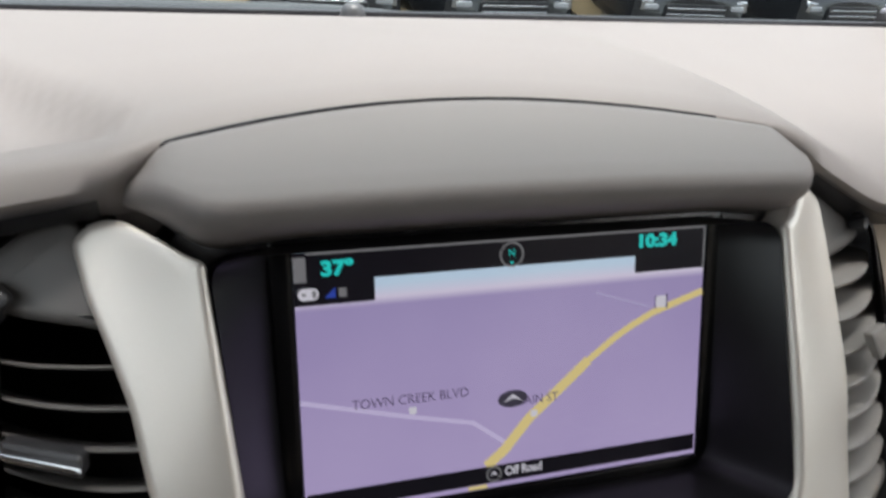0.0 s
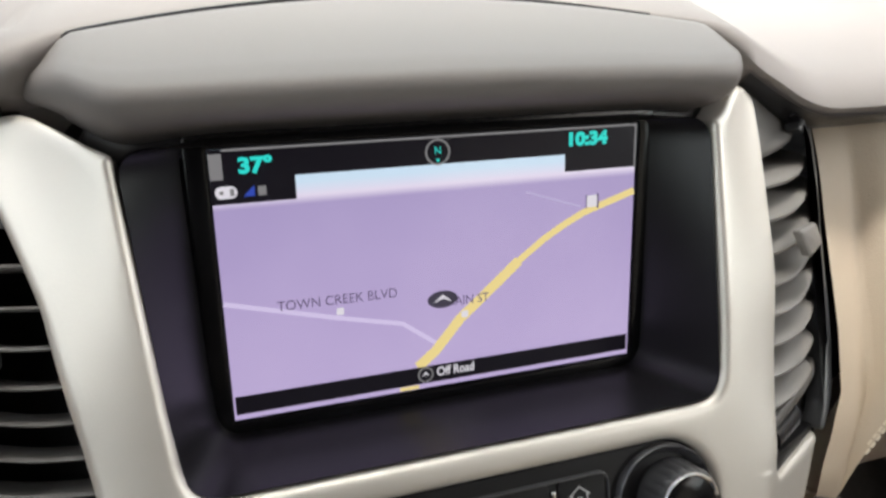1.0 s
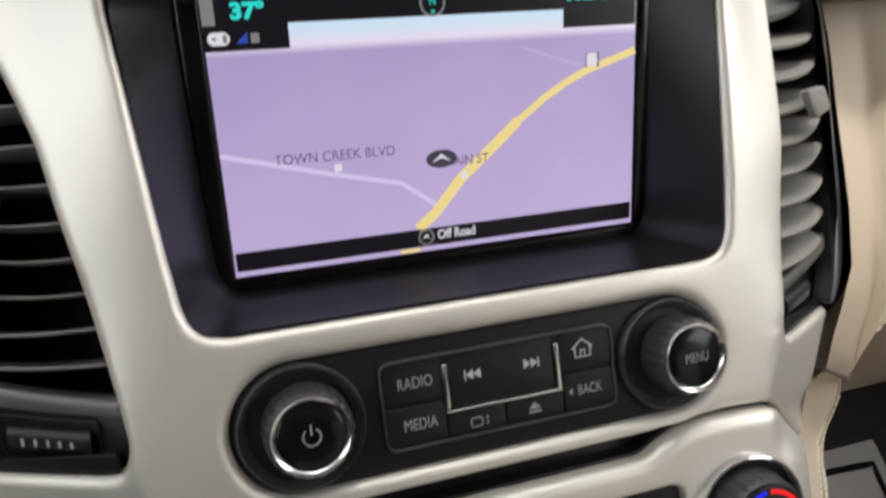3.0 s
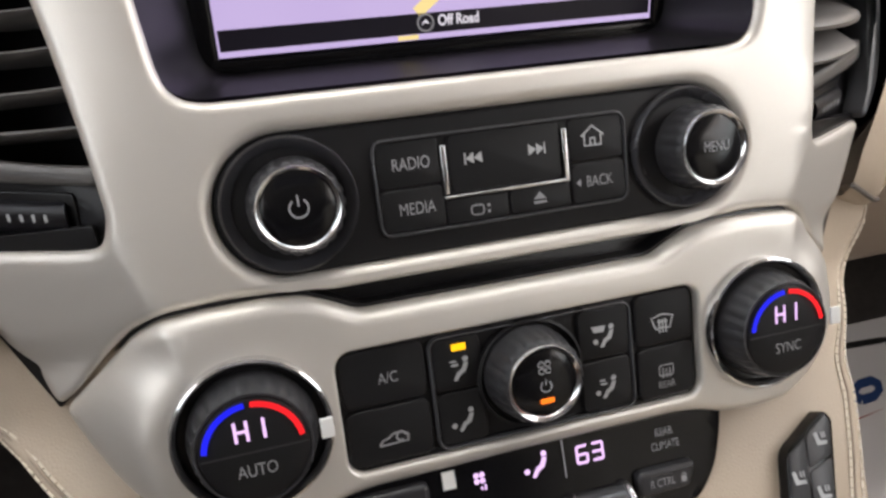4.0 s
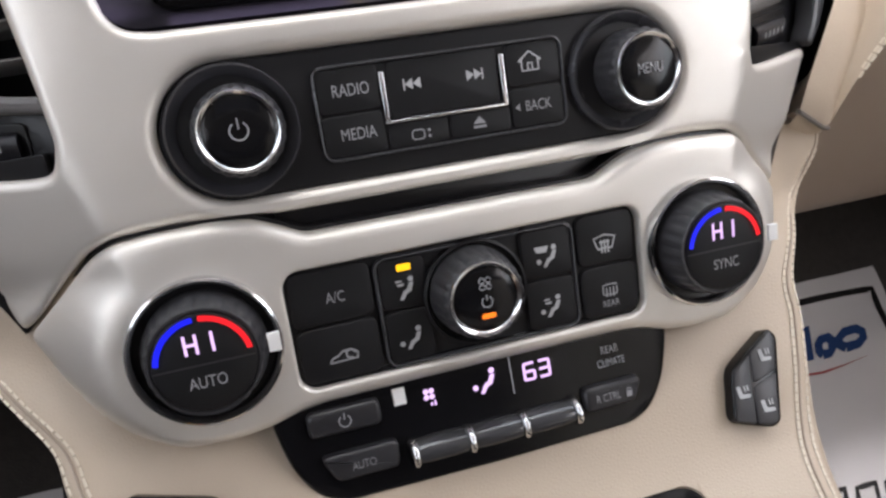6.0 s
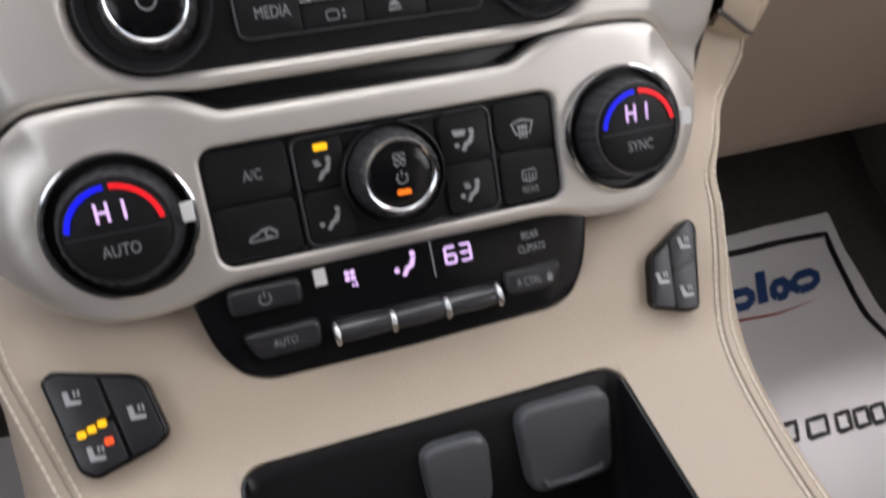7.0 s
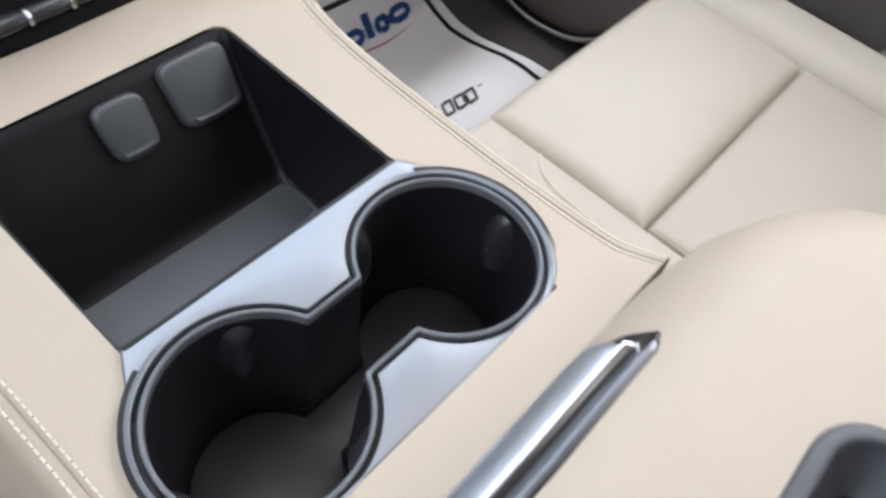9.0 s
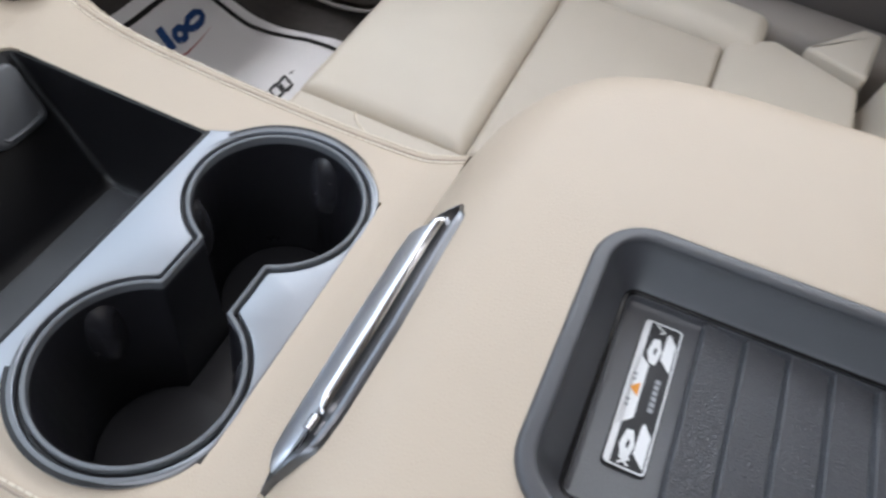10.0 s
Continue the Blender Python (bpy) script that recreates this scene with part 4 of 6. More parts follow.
sitter_mark(climate, -0.0245, -0.0735, D, ICON, "face")
sitter_mark(climate, -0.0245, -0.0928, D, ICON, "foot")
sitter_mark(climate, 0.0330, -0.0728, D, ICON, "screen foot")
sitter_mark(climate, 0.0325, -0.0930, D, ICON, "face foot")
part("defrost_mark", strokes([[(0.0540, -0.0745), (0.0524, -0.0700), (0.0570, -0.0688), (0.0616, -0.0700), (0.0600, -0.0745), (0.0570, -0.0740), (0.0540, -0.0745)], [(0.0548, -0.0718), (0.0592, -0.0718)], [(0.0556, -0.0762), (0.0556, -0.0708)], [(0.0570, -0.0762), (0.0570, -0.0708)], [(0.0584, -0.0762), (0.0584, -0.0708)]], 0.0007, D), ICON, climate, "", stack)
part("rear_defrost_mark", strokes([rounded(0.0545, -0.0935, 0.0605, -0.0893, 0.0008, 3) + [(0.0605, -0.0905)], [(0.0560, -0.0945), (0.0560, -0.0905)], [(0.0575, -0.0945), (0.0575, -0.0905)], [(0.0590, -0.0945), (0.0590, -0.0905)]], 0.0006, D), INK, climate, "", stack)
lettering("word", "REAR", 0.0040, 0.0575, -0.0973, D, INK, climate, stack, 0.9)
part("recirculate_mark", strokes([[(-0.0562, -0.0955), (-0.0552, -0.0938), (-0.0530, -0.0932), (-0.0512, -0.0918), (-0.0480, -0.0915), (-0.0458, -0.0930), (-0.0460, -0.0952), (-0.0562, -0.0955)], arc(-0.0484, -0.0932, 0.0016, 0, 300, 12)], 0.0008, D), INK, climate, "", stack)
for s in (-1, 1):
    ku = 0.0998 if s > 0 else -0.0972
    part("dial_ring", lathe(ku, -0.0795, [(0.0264, 0.000), (0.0264, 0.0082), (0.0260, 0.0094), (0.0253, 0.0098), (0.0244, 0.0092), (0.0238, 0.0074), (0.0236, 0.0)], 80, None, False), CHROME, climate, "chrome ring", stack)
    part("dial_well", lathe(ku, -0.0795, [(0.0240, 0.0044), (0.0205, 0.0040)], 48), RECESS, climate, "", stack)
    k = knob("temperature_dial", climate, ku, -0.0795, 0.0212, 0.0188, 0.0190, 0.0170, RUBBER, "ribbed black temperature dial", False, 26, 0.004)
    part("cold_arc", strokes([arc(ku, -0.0795, 0.0152, 94, 172, 18)], 0.0018, 0.0201), BLUE, k, "glowing blue arc", stack)
    part("hot_arc", strokes([arc(ku, -0.0795, 0.0152, 8, 87, 18)], 0.0018, 0.0201), RED, k, "glowing red arc", stack)
    h = ku
    part("temperature_reading", strokes([[(h - 0.0050, -0.0760), (h - 0.0050, -0.0692)], [(h - 0.0050, -0.0726), (h - 0.0014, -0.0726)], [(h - 0.0014, -0.0760), (h - 0.0014, -0.0692)], [(h + 0.0038, -0.0760), (h + 0.0038, -0.0692)]], 0.0010, 0.0201), LILAC, k, "lilac digits", stack)
    part("divider", flat([rect(ku - 0.0165, -0.0801, ku + 0.0165, -0.0796)], 0.0200), RUBBER, k, "", stack)
    lettering("word", "AUTO" if s < 0 else "SYNC", 0.0058, ku, -0.0860, 0.0201, INK, k, stack, 0.9)
for su, sw, sd in ((-0.0742, -0.0772, 0.0200), (0.1218, -0.0775, 0.0200)):
    part("sticker", slab(rect(su - 0.0021, sw - 0.0036, su + 0.0021, sw + 0.0030), sd - 0.0010, sd, 0.0002), TAPE, climate, "small white sticker", stack)


# ---- rear climate panel ----
rear_climate = thing("rear_climate_panel", "gloss black rear climate panel with chrome-tipped rocker keys", "climate control")
panel_outline = soften(mirror([(0.0, -0.1010), (0.0790, -0.1010), (0.0815, -0.1110), (0.0798, -0.1215), (0.0765, -0.1335), (0.0700, -0.1438), (0.0600, -0.1480), (0.0, -0.1488)]), 0.006, 4)


def low_panel(u, w, d):
    """The stack's plane, easing outwards at its foot."""
    return stack(u, w, d + 0.12 * (-0.101 - w))


part("plate", refine(slab(dense(panel_outline, 0.006), -0.018, 0.0022, 0.0020, seg=4), 0.012), GLOSS, rear_climate, "gloss black plate",
     lambda u, w, d: low_panel(u, w, d + 0.30 * max(0.0, -0.1420 - w)), 50)
for poly, word, wu, ww in (([(-0.0690, -0.1118), (-0.0415, -0.1118), (-0.0415, -0.1212), (-0.0690, -0.1212)], "power", -0.0553, -0.1165),
                           ([(-0.0668, -0.1288), (-0.0372, -0.1288), (-0.0378, -0.1390), (-0.0620, -0.1390)], "AUTO", -0.0512, -0.1340),
                           ([(0.0392, -0.1285), (0.0650, -0.1285), (0.0612, -0.1382), (0.0392, -0.1385)], "R CTRL", 0.0490, -0.1335)):
    b = part("button", slab(soften(poly, 0.0030, 6), 0.0, 0.0060, 0.0018, seg=4), KEYGREY, rear_climate, "dark grey button", low_panel)
    if word == "power":
        part("power_mark", strokes([arc(wu, ww, 0.0022, 125, 415, 16), [(wu, ww + 0.0004), (wu, ww + 0.0030)]], 0.0005, 0.0064), INK, b, "", low_panel)
    else:
        lettering("word", word, 0.0045, wu, ww, 0.0064, INK, b, low_panel, 0.85)
part("lock_mark", strokes([arc(0.0582, -0.1326, 0.0009, 0, 180, 10)], 0.0004, 0.0064), INK, rear_climate, "", low_panel)
part("lock_mark", flat([rect(0.0570, -0.1352, 0.0594, -0.1328)], 0.0064), INK, rear_climate, "", low_panel)
for k in range(3):
    u0 = -0.0318 + 0.0222 * k
    bar = []
    for j in range(13):
        u = u0 + 0.0010 + 0.0200 * j / 12
        e = 1 - 0.10 * abs(j / 6 - 1) ** 3
        bar.append([(u, -0.1360 + 0.0048 * e * math.cos(radians(a)), 0.0030 + 0.0066 * e * math.sin(radians(a))) for a in range(-20, 201, 20)])
    part("rocker_key", loft(bar, close=False, cap0=True, cap1=True), ROCKER, rear_climate, "polished dark rocker key", low_panel, 60)
for u in (-0.0320, -0.0097, 0.0125, 0.0347):
    tip = []
    for j in range(5):
        x = u - 0.0015 + 0.0030 * j / 4
        e = 1 - 0.16 * (j / 2 - 1) ** 2
        tip.append([(x, -0.1360 + 0.0056 * e * math.cos(radians(a)), 0.0030 + 0.0080 * e * math.sin(radians(a))) for a in range(-20, 201, 20)])
    part("bright_tip", loft(tip, close=False, cap0=True, cap1=True), CHROME, rear_climate, "chrome divider", low_panel, 60)
D = 0.0026
part("fan_mark", flat([[(-0.0222 + x, -0.1160 + y) for x, y in arc(dx, dy, 0.0011, 0, 340, 9)] for dx in (-0.0011, 0.0011) for dy in (-0.0011, 0.0011)] + [rect(-0.0220, -0.1205, -0.0212, -0.1192), rect(-0.0206, -0.1208, -0.0198, -0.1186)], D), LILAC, rear_climate, "lilac fan symbol", low_panel)
sitter_mark(rear_climate, 0.0010, -0.1165, D, LILAC, "foot", 1.1, low_panel)


def seven(u, w, segs, sx=0.0021, sy=0.0032):
    line = {"a": [(-sx, sy), (sx, sy)], "b": [(sx, sy), (sx, 0)], "c": [(sx, 0), (sx, -sy)], "d": [(-sx, -sy), (sx, -sy)], "e": [(-sx, 0), (-sx, -sy)], "f": [(-sx, sy), (-sx, 0)], "g": [(-sx, 0), (sx, 0)]}
    return [[(u + x, w + y) for x, y in line[s]] for s in segs]


part("temperature_reading", strokes(seven(0.0190, -0.1168, "acdefg") + seven(0.0254, -0.1168, "abcdg"), 0.0011, D), LILAC, rear_climate, "lilac digits", low_panel)
part("display_divider", flat([rect(0.0112, -0.1240, 0.0117, -0.1085)], D), SCREENGREY, rear_climate, "", low_panel)
lettering("word", "REAR", 0.0045, 0.0540, -0.1160, D, INK, rear_climate, low_panel, 0.85)
lettering("word", "CLIMATE", 0.0045, 0.0540, -0.1213, D, INK, rear_climate, low_panel, 0.80)
part("sticker", slab(rect(-0.0360, -0.1172, -0.0312, -0.1108), 0.002, 0.0032, 0.0002), TAPE, rear_climate, "small white sticker", low_panel)


# ---- air vents at both sides of the screen ----
def vent(side):
    v = thing("air_vent", "tall black air vent with curved grey slats" if side > 0 else "tall black air vent with thin slats, coloured darker for shade", "air vent", "air vents")
    def put(u, w, d):
        wide = 0.0125 * smoothstep(0.160, 0.20, u) * smoothstep(-0.02, 0.05, w) if side > 0 else 0.0
        return stack(u + wide, w, d) if side > 0 else stack(limb(-max(u, 0.1225), w), w, d)

    outline = soften([(0.1365, -0.0150), (0.1320, -0.004), (0.1350, 0.013), (0.1405, 0.048), (0.1460, 0.0907), (0.1530, 0.119), (0.1500, 0.140), (0.170, 0.146), (0.190, 0.131), (0.2160, 0.112), (0.2225, 0.072), (0.2090, 0.020), (0.1910, -0.0125), (0.165, -0.0140)], 0.003, 3)
    deep = [(x, y) for x, y in dense(outline, 0.006)]
    part("housing", loft([[(x, y, -0.004 - 0.030 * k) for x, y in (inset(ccw(deep), 0.0022 * k) if k else ccw(deep))] for k in range(3)], True, False, True), BLACK, v, "black vent housing", put, 50)
    part("outer_rim", slab(dense(soften([(0.190, 0.121), (0.2125, 0.106), (0.2205, 0.074), (0.2095, 0.018), (0.1925, -0.0110), (0.1870, -0.0085), (0.1945, 0.020), (0.2030, 0.070), (0.1980, 0.098), (0.183, 0.1165)], 0.003, 3), 0.006), -0.016, 0.0030, 0.003), COVER, v, "dark grey curved rim", put)
    top = soften([(0.1485, 0.1120), (0.156, 0.145), (0.170, 0.146), (0.190, 0.131), (0.2030, 0.1090), (0.174, 0.1105)], 0.003, 3)
    part("top_blank", slab(dense(top, 0.006), -0.020, -0.004, 0.004), SLAT, v, "grey upper fillet", put)
    for k in range(8):
        w = 0.1038 - 0.0125 * k if side > 0 else 0.1030 - 0.0114 * k
        u0 = 0.1325 + 0.0165 * smoothstep(-0.02, 0.125, w)
        u1 = 0.180 + (0.0250 if side > 0 else 0.0185) * smoothstep(0.0, 0.08, w)
        rings = []
        for j in range(11):
            u = u0 + (u1 - u0) * j / 10
            level = smoothstep(-0.005, 0.045, w)
            drop = ((-0.20 if side > 0 else -0.21) * level + 0.09 * (1 - level)) * (u - u0)
            bulge = 0.0022 * math.sin(math.pi * j / 10) if side > 0 else 0.0
            sec = [(-0.004 + bulge, -0.0012), (-0.0028 + bulge, 0.0), (-0.004 + bulge, 0.0014), (-0.024, 0.0085), (-0.024, 0.0060)] if side > 0 else [(-0.004 + bulge, -0.0006), (-0.0032 + bulge, 0.0), (-0.004 + bulge, 0.0006), (-0.026, -0.0012), (-0.026, -0.0026)]
            rings.append([(u, w + drop + y, d) for d, y in sec])
        # light is in the colour: lit tone on the right, shaded on the left
        part("slat", loft(rings, True, True, True), SLAT_LIT if side > 0 else SLAT, v, "", put, 50)
    sill = soften([(0.1340, 0.0060), (0.1348, 0.0115), (0.1900, 0.0165), (0.1905, 0.0110), (0.165, 0.0088)], 0.0015, 3)
    part("wheel_casing", slab(dense(soften([(0.1315, 0.0085), (0.1350, -0.0155), (0.165, -0.0140), (0.1905, -0.0120), (0.1915, 0.0130)], 0.002, 3), 0.006), -0.030, -0.0100, 0.002), BLACK, v, "dark grey thumbwheel casing", put)
    part("lower_sill", slab(dense(sill, 0.006), -0.013, -0.003, 0.002), SLAT, v, "grey sill under the slats", put)
    wheel = [[(0.1475 + 0.027 * j / 10, -0.0030 + 0.0025 * j / 10 + 0.0052 * math.cos(radians(a)), -0.0115 + 0.006 * math.sin(radians(a))) for a in range(0, 181, 20)] for j in range(11)]
    tw = part("thumbwheel", loft(wheel, False, True, True), BLACK, v, "black ribbed thumbwheel", put, 60)
    part("wheel_marks", flat([rect(0.1535 + 0.0040 * j, -0.0037 + 0.0004 * j, 0.1545 + 0.0040 * j, -0.0013 + 0.0004 * j) for j in range(5)], -0.0052), ICON, tw, "", put)
    part("wheel_notch", slab(dense(soften([(0.1440, 0.0045), (0.1440, -0.0085), (0.1780, -0.0060), (0.1780, 0.0075)], 0.002, 3), 0.006), -0.020, -0.0094, 0.0008), RECESS, v, "black notch of the thumbwheel", put)
    clip = soften([(0.1640, 0.0770), (0.1880, 0.0718), (0.1878, 0.0652), (0.1640, 0.0700)], 0.002, 4) if side < 0 else soften([(0.1600, 0.0830), (0.1760, 0.0785), (0.1800, 0.0655), (0.1650, 0.0695)], 0.0022, 4)
    tab = part("slider", slab(clip, -0.006 if side < 0 else 0.0035, 0.0070 if side < 0 else 0.0085, 0.0018), SLAT_LIT if side > 0 else RUBBER, v, "grey slider tab" if side > 0 else "dark slider tab", put)
    if side < 0:
        part("bright_bar", slab(soften([(0.1642, 0.0735), (0.1878, 0.0684), (0.1877, 0.0664), (0.1642, 0.0714)], 0.0006, 3), 0.0066, 0.0082, 0.0006), CHROME, tab, "chrome strip", put)
    return v


vent(1)
vent(-1)


# ---- centre console ----
console = thing("centre_console", "beige leather centre console with cream stitching", "centre console")
STATIONS = [(-0.0715, 0.6420, 0, 0.2020, 0.006), (-0.0790, 0.6300, 0, 0.2015, 0.006), (-0.0858, 0.6190, 0, 0.1925, 0.006), (-0.0960, 0.6030, 0, 0.1735, 0.006), (-0.1085, 0.5880, 0, 0.1545, 0.006), (-0.1245, 0.5795, 0.1, 0.1490, 0.007),
            (-0.1430, 0.5690, 0.35, 0.1420, 0.010), (-0.1580, 0.5580, 0.6, 0.1365, 0.013), (-0.1720, 0.5520, 0.9, 0.1315, 0.014), (-0.1900, 0.5512, 1, 0.1262, 0.013), (-0.2150, 0.5510, 1, 0.1220, 0.012),
            (-0.2500, 0.5510, 1, 0.1190, 0.012), (-0.3060, 0.5510, 1, 0.1175, 0.012), (-0.3600, 0.5515, 1, 0.1175, 0.012), (-0.4110, 0.5535, 1, 0.1185, 0.012), (-0.4280, 0.5585, 1, 0.1190, 0.012), (-0.4400, 0.5640, 1, 0.1200, 0.012)]


def station(s):
    """Smoothly blended station values at a place along the console."""
    i = min(len(STATIONS) - 2, max(0, int(s)))
    t = s - i
    p = [STATIONS[max(0, min(len(STATIONS) - 1, i + k))] for k in (-1, 0, 1, 2)]
    out = []
    for c in range(5):
        a, b, d, e = (q[c] for q in p)
        out.append(0.5 * (2 * b + (d - a) * t + (2 * a - 5 * b + 4 * d - e) * t * t + (3 * b - a - 3 * d + e) * t ** 3))
    return out


def console_point(s, x, depth):
    y, z, k, h, r = station(s)
    down = (-OUT).lerp(Vector((0, 0, -1)), max(0, min(1, k))).normalized()
    a = abs(x)
    sink = (0.57 * ease_in(a - 0.125, 0.006) - 0.38 * ease_in(a - 0.176, 0.004)) * (1 - smoothstep(2.2, 4.4, s))
    rise = (0.0058 - 0.42 * max(0.0, a - 0.175)) * smoothstep(0.150, 0.170, a) * max(0.0, 1 - s / 1.2)
    return Vector((x, y, z)) + down * depth + UP * rise - OUT * (sink + 0.001)


def section(s):
    """Points across the console, from one flank to the other: (x, depth, inner?)."""
    k, h, r = station(s)[2:5]
    fl = smoothstep(0.0, 0.6, k)
    inner = [0.0785 * k / 12 for k in range(13)]
    outer = [0.0785 + (h - 0.0785) * k / 14 for k in range(1, 15)]
    half = [(x, 0.0) for x in inner + outer]
    rd = r * (0.62 if r > 0.02 else 1.0 - 0.38 * smoothstep(0.012, 0.02, r))
    half += [(h + r * math.sin(radians(a)), rd * (1 - math.cos(radians(a)))) for a in (15, 30, 45, 60, 75)]
    half += [(h + r + 0.004 * fl, rd + 0.004), (h + r + 0.012 * fl, rd + 0.03), (h + r + 0.020 * fl, rd + 0.08), (h + r + 0.028 * fl, rd + 0.15), (h + r + 0.030 * fl, 0.40)]
    return [(-x, d) for x, d in half[:0:-1]] + half


CUPS = [(0.0552, -0.3630), (-0.0552, -0.3630)]


def in_insert(x, y, margin):
    if abs(x) < 0.0785 - margin and -0.4110 + margin < y < -0.1720 - margin:
        return True
    return any((x - cx) ** 2 + (y - cy) ** 2 < (0.0520 - margin) ** 2 for cx, cy in CUPS) and y > -0.4110 + margin


steps = []
for i in range(len(STATIONS) - 1):
    n = max(2, int(abs(STATIONS[i + 1][0] - STATIONS[i][0]) / 0.0035))
    steps += [i + k / n for k in range(n)]
steps.append(len(STATIONS) - 1 - 1e-6)
bm = bmesh.new()
rows = [[bm.verts.new(console_point(s, x, d)) for x, d in section(s)] for s in steps]
for a, b in zip(rows, rows[1:]):
    for i in range(1, len(a)):
        c = (a[i - 1].co + a[i].co + b[i].co + b[i - 1].co) / 4
        if c.z > 0.53 and in_insert(c.x, c.y, 0.0002 if abs(c.x) < 0.0785 else 0.003):
            continue
        bm.faces.new((a[i - 1], a[i], b[i], b[i - 1]))
bmesh.ops.delete(bm, geom=[v for v in bm.verts if not v.link_faces], context="VERTS")
part("top_panel", bm, LEATHER, console, "beige leather panel", smooth=60)


def stitch_row(offset, name="stitching"):
    """Cream thread, in short raised stitches along both shoulders of the console."""
    for side in (1, -1):
        line = []
        for k in range(400):
            s = 1.25 + (len(STATIONS) - 2.30) * k / 399
            h, r = station(s)[3:5]
            a = max(-0.004, offset)
            ang = a / r if a > 0 else 0
            x, d = (h + r * math.sin(ang), r * (1 - math.cos(ang))) if a > 0 else (h + a, 0.0)
            line.append(console_point(s, side * x, d - 0.0004))
        bm, run, k = bmesh.new(), 0.0, 0
        while k < len(line) - 1:
            j = k
            while j < len(line) - 1 and (line[j] - line[k]).length < 0.0036:
                j += 1
            a, b = line[k], line[j]
            b2 = a.lerp(b, 0.80)
            if (b2 - a).length > 1e-5:
                bmesh.ops.create_cube(bm, size=1.0, matrix=Matrix.Translation((a + b2) / 2) @ (b2 - a).to_track_quat("X", "Z").to_matrix().to_4x4() @ Matrix.Diagonal(((b2 - a).length, 0.0010, 0.0008, 1)))
            k = j
        tagged(part(name, bm, THREAD, console, "cream stitching"), kind="stuff")


stitch_row(-0.0020)
stitch_row(0.0045)
# no groove is cut: a darker cord stands for the shadow in the seam
for side in (1, -1):
    line = []
    for k in range(120):
        s = 0.2 + (len(STATIONS) - 1.25) * k / 119
        h, r = station(s)[3:5]
        line.append(console_point(s, side * (h + 0.0002), -0.0001))
    part("seam_shade", tube(line, 0.0005, 6), KNEE, console, "dark cord as shade in the leather seam", smooth=80)

# cubby below the climate panel
WALL_UP = Vector((0, 0.05, 0.075)).normalized()
WALL_OUT = Vector((0, -WALL_UP.z, WALL_UP.y))


def wall(u, w, d):
    return Vector((u, -0.226, 0.47)) + WALL_UP * w + WALL_OUT * d


part("storage_cubby", loft([[(x, y, 0.5497) for x, y in rounded(-0.0800, -0.3085, 0.0800, -0.1702, 0.0040, 5)],
                                    [(x, y, 0.5493) for x, y in rounded(-0.0772, -0.3060, 0.0772, -0.1730, 0.0060, 5)],
                                    [(x, y, 0.5440) for x, y in rounded(-0.0768, -0.3060, 0.0768, -0.1772, 0.0060, 5)],
                                    [(x, y, 0.4780) for x, y in rounded(-0.0735, -0.3060, 0.0745, -0.2205, 0.0060, 5)],
                                    [(x, y, 0.4715) for x, y in rounded(-0.0710, -0.3040, 0.0720, -0.2255, 0.0060, 5)],
                                    [(x, y, 0.4700) for x, y in rounded(-0.0660, -0.3000, 0.0670, -0.2310, 0.0060, 5)]], True, False, True), RECESS, console, "deep black storage tray", smooth=50)
for s in (1, -1):
    part("corner_fillet", slab([(s * 0.0790, -0.1710), (s * 0.0690, -0.1710)] + [(s * (0.0690 + x), -0.1812 + y) for x, y in arc(0, 0, 0.0095, 90, 0, 9)] + [(s * 0.0790, -0.1812)], -0.003, 0.0002, 0.00002, seg=1), LEATHER, console, "leather corner of the tray opening",
         lambda u, w, d: console_point(8 + (-0.172 - w) / 0.018, u, -d))
part("tray_mat", slab(rounded(-0.0690, -0.3045, 0.0700, -0.2290, 0.004), 0.4690, 0.4722, 0.001), BINGREY, console, "dark rubber mat")
for x0, x1, y0, y1 in ((-0.0125, 0.0165, 0.0560, 0.0880), (0.0285, 0.0705, 0.0545, 0.0925)):
    cx, cy = (x0 + x1) / 2, (y0 + y1) / 2
    cap = part("socket_cover", slab(soften([(x0 + 0.002, y0), (x1 - 0.002, y0), (x1, y1), (x0, y1)], 0.0085, 6), 0.0005, 0.0075, 0.0030, seg=4), COVER, console, "grey rubber socket cover", wall)
    part("finger_lip", tube([(cx - (x1 - x0) * 0.32, y0 + 0.0065, 0.0074), (cx - (x1 - x0) * 0.29, y0 + 0.0042, 0.0078), (cx, y0 + 0.0036, 0.0080), (cx + (x1 - x0) * 0.29, y0 + 0.0042, 0.0078), (cx + (x1 - x0) * 0.32, y0 + 0.0065, 0.0074)], 0.0013), COVER, cap, "", wall)


